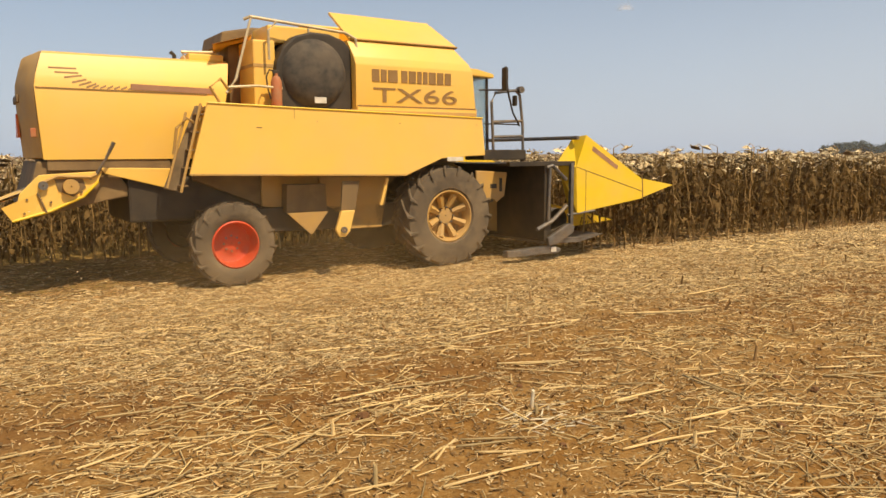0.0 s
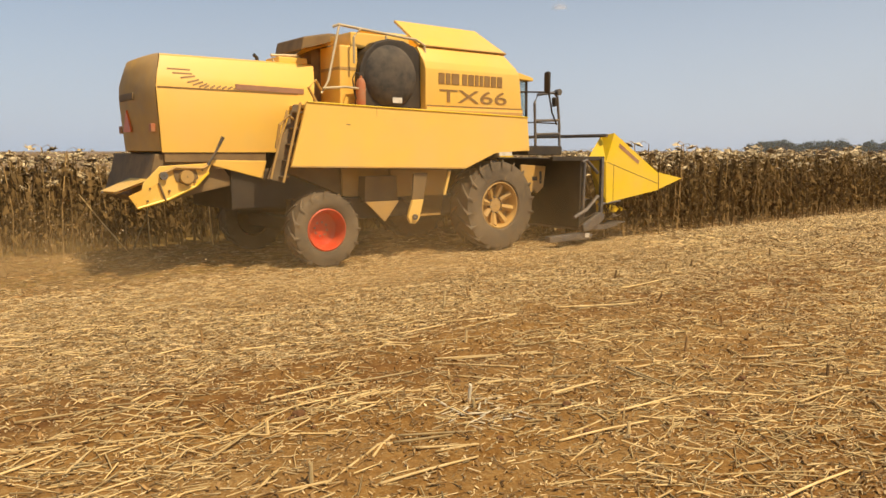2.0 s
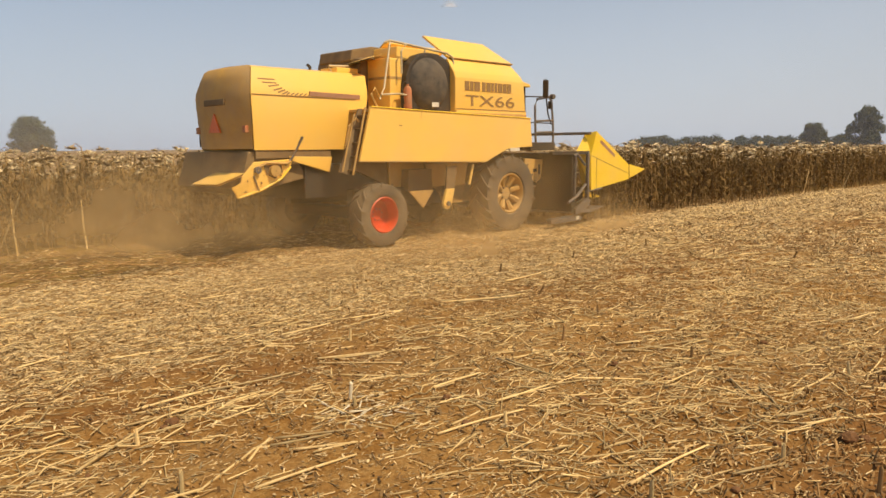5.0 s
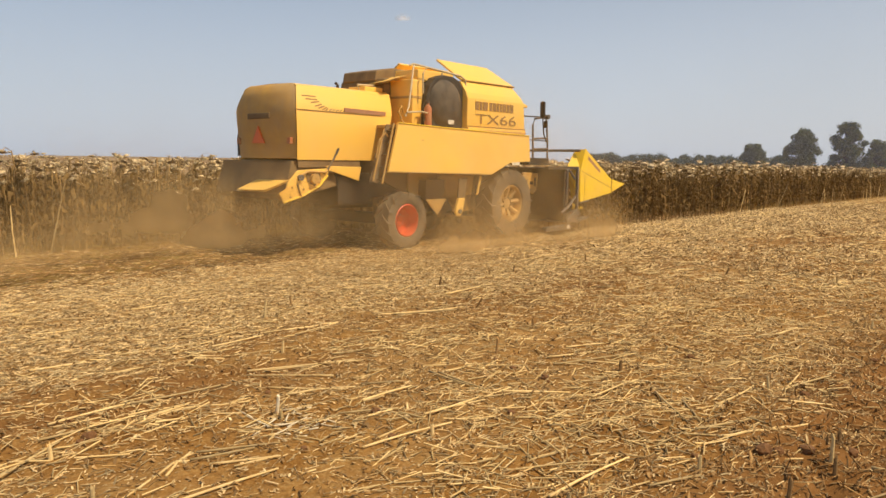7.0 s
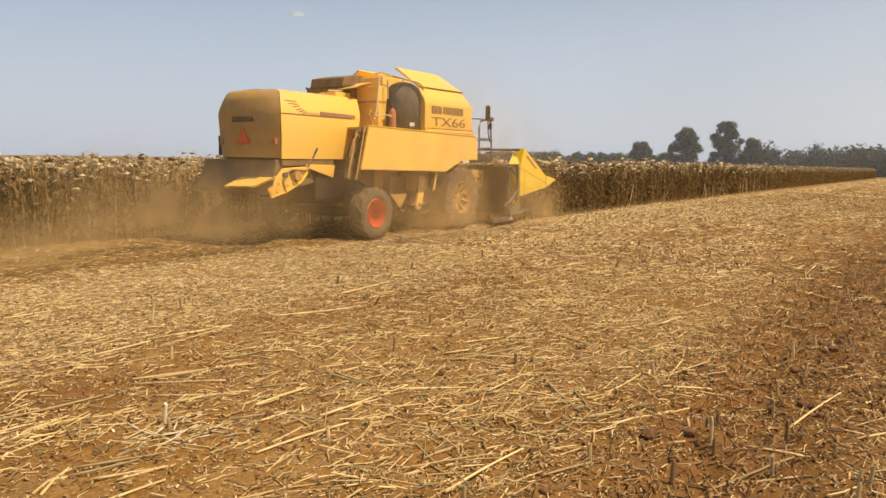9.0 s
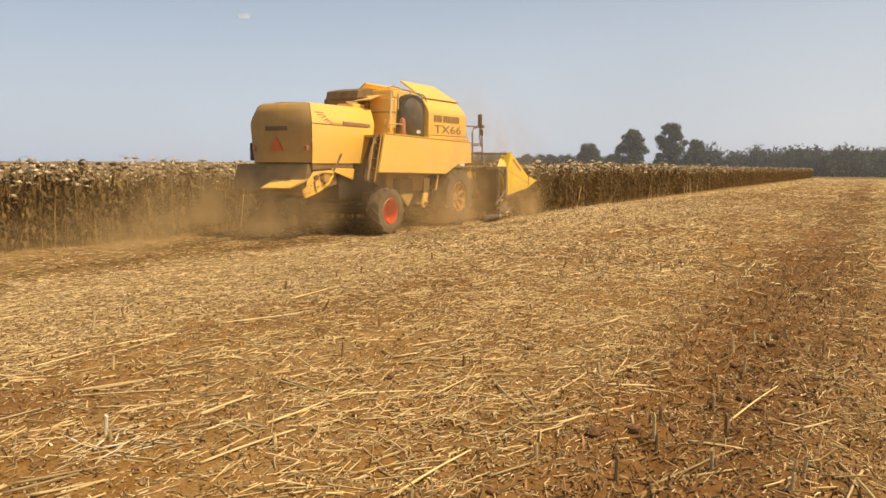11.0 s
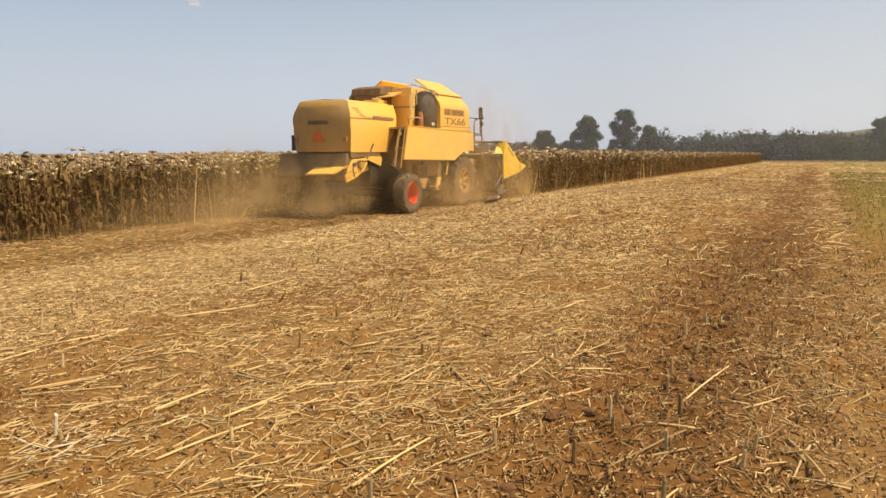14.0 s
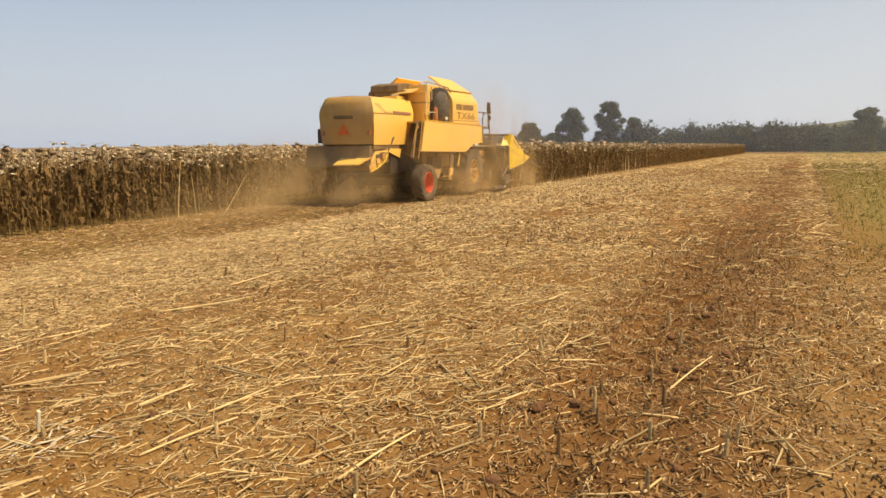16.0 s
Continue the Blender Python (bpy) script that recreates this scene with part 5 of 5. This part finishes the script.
def loose_stalk(x0, y0, x1, y1, r=0.0095):
    """A cut sunflower stalk lying on the ground, slightly bent, with nodes and ragged ends."""
    q = random.Random(int(x0 * 1000 + y0 * 77))
    ln = math.hypot(x1 - x0, y1 - y0)
    n = max(3, int(ln / 0.12) + 2)
    pts, rad = [], []
    nxv, nyv = -(y1 - y0) / ln, (x1 - x0) / ln
    bow = q.uniform(-0.025, 0.025) * ln
    za, zb = (float(lie(np.array(a), np.array(b))) + r * q.uniform(1.0, 2.6) for a, b in ((x0, y0), (x1, y1)))
    for k in range(n):
        u = k / (n - 1)
        bx = bow * math.sin(u * math.pi)
        px_, py_ = x0 + (x1 - x0) * u + nxv * bx, y0 + (y1 - y0) * u + nyv * bx
        pts.append((px_, py_, max(za + (zb - za) * u, float(lie(np.array(px_), np.array(py_))) + r * 0.5)))
        rad.append(r * (1.0 - 0.3 * u) * q.uniform(0.93, 1.08))
    bm = tube(pts, rad, 7)
    ob = part("stalk", bm, M_STRAW, None)
    ob.data.shade_smooth()
    return tagged(ob, "pale dry sunflower stalk lying on the soil" if ln > 0.45 else "short broken piece of dry stalk on the soil", "stalk", "loose stalks on the field")


for s in ((2.69, 4.05, 1.98, 3.69), (2.71, 4.04, 3.15, 3.75), (2.65, 3.79, 3.02, 3.57), (1.62, 4.47, 2.21, 4.89), (2.27, 5.23, 2.84, 5.27), (2.88, 5.25, 3.60, 5.15), (4.02, 5.39, 5.02, 4.96), (4.48, 4.76, 3.97, 5.32),
          (0.36, 6.92, 0.73, 6.85), (0.09, 5.31, 0.44, 5.35), (0.50, 5.29, 0.87, 5.19), (1.10, 5.10, 1.59, 4.92), (0.72, 5.87, 1.33, 5.70), (1.16, 5.51, 1.62, 5.66), (2.02, 3.70, 1.56, 3.77), (0.81, 4.69, 1.05, 5.01)):
    loose_stalk(*s)
for s in ((5.14, 4.12, 5.07, 3.54), (4.39, 3.43, 4.80, 3.33), (3.84, 3.96, 4.18, 3.67), (5.03, 3.33, 5.53, 3.00), (3.70, 3.39, 4.02, 3.42), (6.76, 3.80, 7.21, 3.62), (6.46, 6.23, 7.61, 5.84), (6.14, 3.55, 6.95, 3.20), (6.28, 3.71, 6.94, 3.45),
          (5.08, 4.17, 5.07, 3.71), (5.20, 4.08, 5.58, 4.06), (4.21, 3.43, 4.81, 3.38), (4.07, 3.41, 4.13, 3.82), (2.61, 3.94, 3.00, 3.82), (3.01, 3.59, 2.74, 3.66), (2.39, 3.84, 2.68, 4.06)):
    loose_stalk(*s)
for s in ((5.86, 2.17, 5.43, 1.85), (5.93, 2.43, 5.52, 2.04), (5.21, 1.79, 5.82, 1.53), (5.21, 1.60, 6.13, 1.30), (6.23, 1.56, 6.66, 1.28), (4.75, 0.82, 5.48, 0.46), (7.37, 5.79, 6.62, 6.12), (9.25, 2.66, 8.13, 3.04),
          (5.45, 0.75, 5.56, 0.42), (5.58, -0.16, 4.88, -0.38), (3.63, 1.96, 4.54, 1.95), (4.54, 1.48, 4.15, 1.62), (4.07, 2.41, 4.48, 2.33), (4.90, 0.67, 5.13, 0.39), (4.22, 0.40, 4.47, 0.35), (5.48, -0.30, 4.89, -0.22), (4.98, 5.04, 4.16, 5.33), (6.09, 0.58, 7.01, 0.35), (4.19, 0.80, 4.20, 0.42)):
    loose_stalk(*s)
rs = random.Random(44)
for k in range(75):   # long stalks, most of them along the way of the harvester
    x0, y0, a, ln = rs.uniform(-0.5, 14), rs.uniform(1.6, 9.0), rs.gauss(-0.12, 0.22), rs.uniform(0.3, 0.85)
    loose_stalk(x0, y0, x0 + ln * math.cos(a), y0 + ln * math.sin(a), rs.uniform(0.006, 0.011))
for k in range(90):
    x0, y0, a, ln = rs.uniform(0, 13), rs.uniform(-0.5, 7), rs.gauss(-0.1, 0.7), rs.uniform(0.18, 0.75)
    loose_stalk(x0, y0, x0 + ln * math.cos(a), y0 + ln * math.sin(a), rs.uniform(0.005, 0.010))


M_PITH = material("white_pith", (0.76, 0.69, 0.52), (0.62, 0.50, 0.30), 0.8, 0, 20.0, 0.1, 90)
for k in range(26):   # a shattered pale stem
    x0, y0 = 3.36 + rs.gauss(0, 0.12), 4.02 + rs.gauss(0, 0.16)
    a, ln = rs.uniform(0, 6.28), rs.uniform(0.06, 0.22)
    sp = loose_stalk(x0, y0, x0 + ln * math.cos(a), y0 + ln * math.sin(a), rs.uniform(0.004, 0.007))
    sp.data.materials[0] = M_PITH
    tagged(sp, "white splinter of a shattered sunflower stem", "splinter", "splinters of one stem")


def stump(x, y, h, tilt, turn, seed):
    """A cut stem still rooted, split at the top."""
    r = random.Random(seed)
    bm = bmesh.new()
    n = 7
    rings = []
    for z, q in ((-0.04, 1.25), (0.01, 1.15), (h * 0.5, 1.0), (h, 0.98)):
        rings.append([bm.verts.new((q * 0.013 * math.cos(6.283 * k / n), q * 0.013 * math.sin(6.283 * k / n), z + (r.uniform(-0.02, 0.02) if z == h else 0))) for k in range(n)])
    for a, b in zip(rings, rings[1:]):
        for k in range(n):
            bm.faces.new((a[k], a[(k + 1) % n], b[(k + 1) % n], b[k]))
    bm.faces.new(rings[-1])
    ob = part("stump", bm, M_PITH if seed == 10 else M_STRAW if r.random() < 0.7 else M_HUSK, None)
    ob.matrix_basis = pose(x, y, float(lie(np.array(x), np.array(y))), tilt, 0, turn)
    return tagged(ob, "cut sunflower stump standing in the soil", "stump", "stubble stumps")


for k, (x, y, h) in enumerate(((5.12, 0.53, 0.14), (5.82, 0.56, 0.16), (5.45, 0.98, 0.18), (5.30, 0.92, 0.12), (4.70, 1.02, 0.15), (6.4, 0.75, 0.14), (5.95, 1.05, 0.10), (4.92, 0.05, 0.12), (2.06, 4.65, 0.10), (1.92, 3.75, 0.13), (3.54, 4.31, 0.13), (3.5, 4.2, 0.08), (6.9, 0.8, 0.15), (7.6, 0.7, 0.14), (8.3, 0.9, 0.16), (9.1, 0.8, 0.14))):
    stump(x, y, h, 14 * math.sin(k * 3.1), 57 * k, k)
for k in range(90):
    row = rs.choice((0.95, 0.25, 1.65, 3.05, 4.45, 5.85, 7.25))
    stump(rs.uniform(2.0, 16.0), row + rs.gauss(0, 0.12), rs.uniform(0.05, 0.15), rs.gauss(0, 16), rs.uniform(0, 360), 200 + k)


def clod(x, y, r, seed):
    g = random.Random(seed)
    bm = bmesh.new()
    bmesh.ops.create_icosphere(bm, subdivisions=2, radius=r)
    for v in bm.verts:
        v.co *= 1 + 0.35 * noise.noise(v.co * (1.6 / r) + Vector((seed, 0, 0)))
        v.co.z *= 0.7
    ob = part("clod", bm, M_SOILCLOD, None)
    ob.matrix_basis = pose(x, y, float(lie(np.array(x), np.array(y))) + r * 0.3, 0, 0, g.uniform(0, 360))
    return tagged(ob, "dark reddish clod of dry soil", "clod", "clods")


M_SOILCLOD = material("soil_clod", (0.20, 0.095, 0.035), (0.14, 0.065, 0.026), 0.95, 0, 14.0, 0.6, 60)
for k, (x, y, r) in enumerate(((2.39, 4.84, 0.05), (2.31, 4.80, 0.03), (4.05, 3.78, 0.035))):
    clod(x, y, r, k)
for k in range(40):
    clod(rs.uniform(1, 9), rs.uniform(0, 6), rs.uniform(0.012, 0.035), 10 + k)
for k in range(45):
    clod(rs.uniform(3.5, 14), rs.gauss(0.65, 0.35), rs.uniform(0.02, 0.055), 60 + k)


# ---- dust and chaff thrown up round the harvester ----
def dust_cloud(name, puffs, n, size, label, seed):
    """Fine specks that thin out from the middle of each puff (x, y, z, rx, ry, rz, share), in the harvester's space."""
    r = np.random.default_rng(seed)
    ps = []
    for x, y, z, rx, ry, rz, share in puffs:
        p = r.normal(size=(int(n * share), 3)) * np.array([rx, ry, rz]) * 0.5 + np.array([x, y, z])
        ps.append(p[p[:, 2] > 0.03])
    p = np.concatenate(ps)
    n = len(p)
    rot = turns(r.uniform(0, 6.28, n), r.uniform(0, 3.14, n), r.uniform(0, 6.28, n), r.uniform(0.5, 1.3, n) * size)
    tri = np.array([(0, 0.6, 0), (-0.5, -0.3, 0), (0.5, -0.3, 0)])
    return scatter(name, tri, np.array([(0, 1, 2)]), np.zeros(1, int), [M_DUSTSPECK], rot, p, "stuff", label, "dust")


def veil_material(density, colour=(0.76, 0.545, 0.275), band=False):
    """Drifting dust: thin diffuse veil, thickest low in the middle, torn by noise."""
    m = bpy.data.materials.new("drifting_dust")
    m.use_nodes = True
    t = m.node_tree
    t.nodes.remove(t.nodes["Principled BSDF"])
    out = t.nodes["Material Output"]
    dif, tra, clear = (t.nodes.new("ShaderNodeBsdf" + k) for k in ("Diffuse", "Translucent", "Transparent"))
    for n in (dif, tra):
        n.inputs["Color"].default_value = (*colour, 1)
    body, mix = t.nodes.new("ShaderNodeMixShader"), t.nodes.new("ShaderNodeMixShader")
    body.inputs[0].default_value = 0.5
    t.links.new(dif.outputs[0], body.inputs[1])
    t.links.new(tra.outputs[0], body.inputs[2])
    co = t.nodes.new("ShaderNodeTexCoord")
    mp = t.nodes.new("ShaderNodeMapping")
    mp.inputs["Location"].default_value = (0, 0, 0) if band else (-1, 0, 0)
    mp.inputs["Scale"].default_value = (0, 0, 1) if band else (2, 0, 1)
    t.links.new(co.outputs["Generated"], mp.inputs[0])
    ln = t.nodes.new("ShaderNodeVectorMath")
    ln.operation = "LENGTH"
    t.links.new(mp.outputs[0], ln.inputs[0])
    fall = t.nodes.new("ShaderNodeMapRange")
    fall.interpolation_type = "SMOOTHERSTEP"
    for k, q in zip(("From Min", "From Max", "To Min", "To Max"), (0.0, 1.0, density, 0.0)):
        fall.inputs[k].default_value = q
    t.links.new(ln.outputs["Value"], fall.inputs["Value"])
    nz = t.nodes.new("ShaderNodeTexNoise")
    nz.inputs["Scale"].default_value, nz.inputs["Detail"].default_value = 0.02 if band else 0.9, 5
    t.links.new(co.outputs["Object"], nz.inputs["Vector"])
    rg = t.nodes.new("ShaderNodeMapRange")
    for k, q in zip(("From Min", "From Max", "To Min", "To Max"), (0.3, 0.7, 0.8 if band else 0.45, 1.15 if band else 1.3)):
        rg.inputs[k].default_value = q
    t.links.new(nz.outputs["Fac"], rg.inputs["Value"])
    low, sep = t.nodes.new("ShaderNodeMapRange"), t.nodes.new("ShaderNodeSeparateXYZ")
    low.interpolation_type = "SMOOTHSTEP"
    for k, q in zip(("From Min", "From Max", "To Min", "To Max"), (0.0, 0.22, 1.0 if band else 0.0, 1.0)):
        low.inputs[k].default_value = q
    t.links.new(co.outputs["Generated"], sep.inputs[0])
    t.links.new(sep.outputs["Z"], low.inputs["Value"])
    mul2 = t.nodes.new("ShaderNodeMath")
    mul2.operation = "MULTIPLY"
    t.links.new(rg.outputs[0], mul2.inputs[0])
    t.links.new(low.outputs[0], mul2.inputs[1])
    mul = t.nodes.new("ShaderNodeMath")
    mul.operation = "MULTIPLY"
    t.links.new(fall.outputs[0], mul.inputs[0])
    t.links.new(mul2.outputs[0], mul.inputs[1])
    t.links.new(mul.outputs[0], mix.inputs[0])
    t.links.new(clear.outputs[0], mix.inputs[1])
    t.links.new(body.outputs[0], mix.inputs[2])
    t.links.new(mix.outputs[0], out.inputs["Surface"])
    return m


def dust_puff(cx, cy, a, h, bulge, density, label):
    """A bulging veil of dust in the harvester's space."""
    xs, zs = np.linspace(-1, 1, 25), np.linspace(0, 1, 13)
    X, Z = np.meshgrid(xs, zs, indexing="ij")
    Y = cy - bulge * (1 - X ** 2) * (1 - 0.6 * Z) + 0.25 * value_noise(X * a + 50, Z * h + 50, 0.9, int(abs(cx) * 10) + 3)
    i = np.arange(X.size).reshape(X.shape)
    q = np.stack([i[:-1, :-1], i[1:, :-1], i[1:, 1:], i[:-1, 1:]], -1).reshape(-1, 4)
    ob = raw_mesh("dust_cloud", np.stack([cx + X * a, Y, Z * h + 0.02], -1).reshape(-1, 3), q, np.zeros(len(q)), [veil_material(density)], "stuff", label, "dust")
    ob.data.shade_smooth()
    return ob


DUST_REAR = [dust_puff(-3.5, -0.9, 3.2, 2.5, 0.5, 0.62, "pale brown dust blown out behind the chopper"),
             dust_puff(-4.6, 0.9, 4.2, 2.9, 0.6, 0.55, "pale brown dust blown out behind the chopper"),
             dust_puff(-8.0, -0.1, 4.4, 1.7, 0.7, 0.35, "thin dust settling behind the harvester")]
DUST_SIDE = [dust_puff(1.4, -2.3, 4.8, 1.8, 0.4, 0.55, "dust drifting round the wheels"),
             dust_puff(5.4, -2.75, 3.2, 1.9, 0.4, 0.60, "dust raised by the header"),
             dust_puff(0.6, -3.3, 8.0, 5.4, 0.5, 0.40, "faint dust hanging round the harvester")]
CHAFF_CLOUD = dust_cloud("flying_chaff", ((-3.3, -0.1, 0.7, 1.4, 1.6, 0.8, 1.0),), 420, 0.022, "flakes of chaff flying from the chopper", 62)


# ---- haze before the far woods, and one small cloud ----
def haze_veil(radius, az0, az1, height, density):
    az = np.radians(np.linspace(az0, az1, 60))
    zs = np.linspace(0, 1, 10)
    A, Z = np.meshgrid(az, zs, indexing="ij")
    i = np.arange(A.size).reshape(A.shape)
    q = np.stack([i[:-1, :-1], i[1:, :-1], i[1:, 1:], i[:-1, 1:]], -1).reshape(-1, 4)
    ob = raw_mesh("field_haze", np.stack([radius * np.cos(A), radius * np.sin(A), -2.5 + Z * height], -1).reshape(-1, 3), q, np.zeros(len(q)), [veil_material(density, (0.70, 0.72, 0.76), True)], "stuff", "pale dusty haze hanging over the far field", "haze")
    ob.data.shade_smooth()


haze_veil(166, -30, 110, 60, 0.27)


def small_cloud(az, el, dist, w, h):
    d = Vector((math.cos(radians(az)) * math.cos(radians(el)), math.sin(radians(az)) * math.cos(radians(el)), math.sin(radians(el)))) * dist
    X, Z = np.meshgrid(np.linspace(-1, 1, 21), np.linspace(0, 1, 11), indexing="ij")
    Y = -12 * (1 - X ** 2) * (1 - Z)
    i = np.arange(X.size).reshape(X.shape)
    q = np.stack([i[:-1, :-1], i[1:, :-1], i[1:, 1:], i[:-1, 1:]], -1).reshape(-1, 4)
    ob = raw_mesh("cloud", np.stack([X * w / 2, Y, Z * h], -1).reshape(-1, 3), q, np.zeros(len(q)), [veil_material(0.6, (0.95, 0.95, 0.95))], "stuff", "one small faint white cloud", "cloud")
    ob.data.shade_smooth()
    ob.matrix_basis = Matrix.Translation(d) @ pose(0, 0, 0, 0, 0, az - 90)


small_cloud(44.2, 10.0, 1500, 46, 22)


# ---- what moves ----
def motions():
    times = [t for t, _, _ in TRAVEL]
    way = [x for _, x, _ in TRAVEL]
    rows = [(t, pose(x, LANE_Y, 0, 0, 0, yaw)) for t, x, yaw in TRAVEL]
    walk(harvester, rows)
    for ob, x, y, z in harvester_wheels:
        walk(ob, [(t, pose(x, y, z, 0, math.degrees((s - way[0]) / z), 0)) for t, s, _ in TRAVEL])
    for ob in DUST_SIDE:   # thin at first, then higher
        sink = 2.6 if ob is DUST_SIDE[2] else 1.35
        walk(ob, [(t, pose(x, LANE_Y, -sink * max(0.0, 1 - t / 9.0), 0, 0, yaw)) for t, x, yaw in TRAVEL])
    for ob in DUST_REAR:   # rises in the first seconds
        walk(ob, [(t, pose(x - 0.4 * max(0, 3 - t), LANE_Y, -2.0 * max(0.0, 1 - t / 4.0), 0, 0, yaw)) for t, x, yaw in TRAVEL])
    walk(CHAFF_CLOUD, rows)

    def reached(x, lead):
        return float(np.interp(x - lead, way, times))

    def cut(ob, m, x, lead, drop):
        """Stands until the header's rolls reach it, then is drawn down."""
        if x - lead > way[-1] - 0.3:
            return
        a = max(0.0, reached(x, lead))
        low = Matrix.Translation((0.25, 0, -drop)) @ m
        if a <= 0.05:
            walk(ob, [(0.0, low), (16.0, low)])
        else:
            walk(ob, [(0.0, m), (a, m), (min(a + 0.7, 15.9), low), (16.0, low)])

    for ob, m, x in CUT_PLANTS:
        cut(ob, m, x, 6.6, 2.4)
    for ob, x in CUT_SLICES:
        cut(ob, Matrix(), x, 6.4, 2.4)


motions()
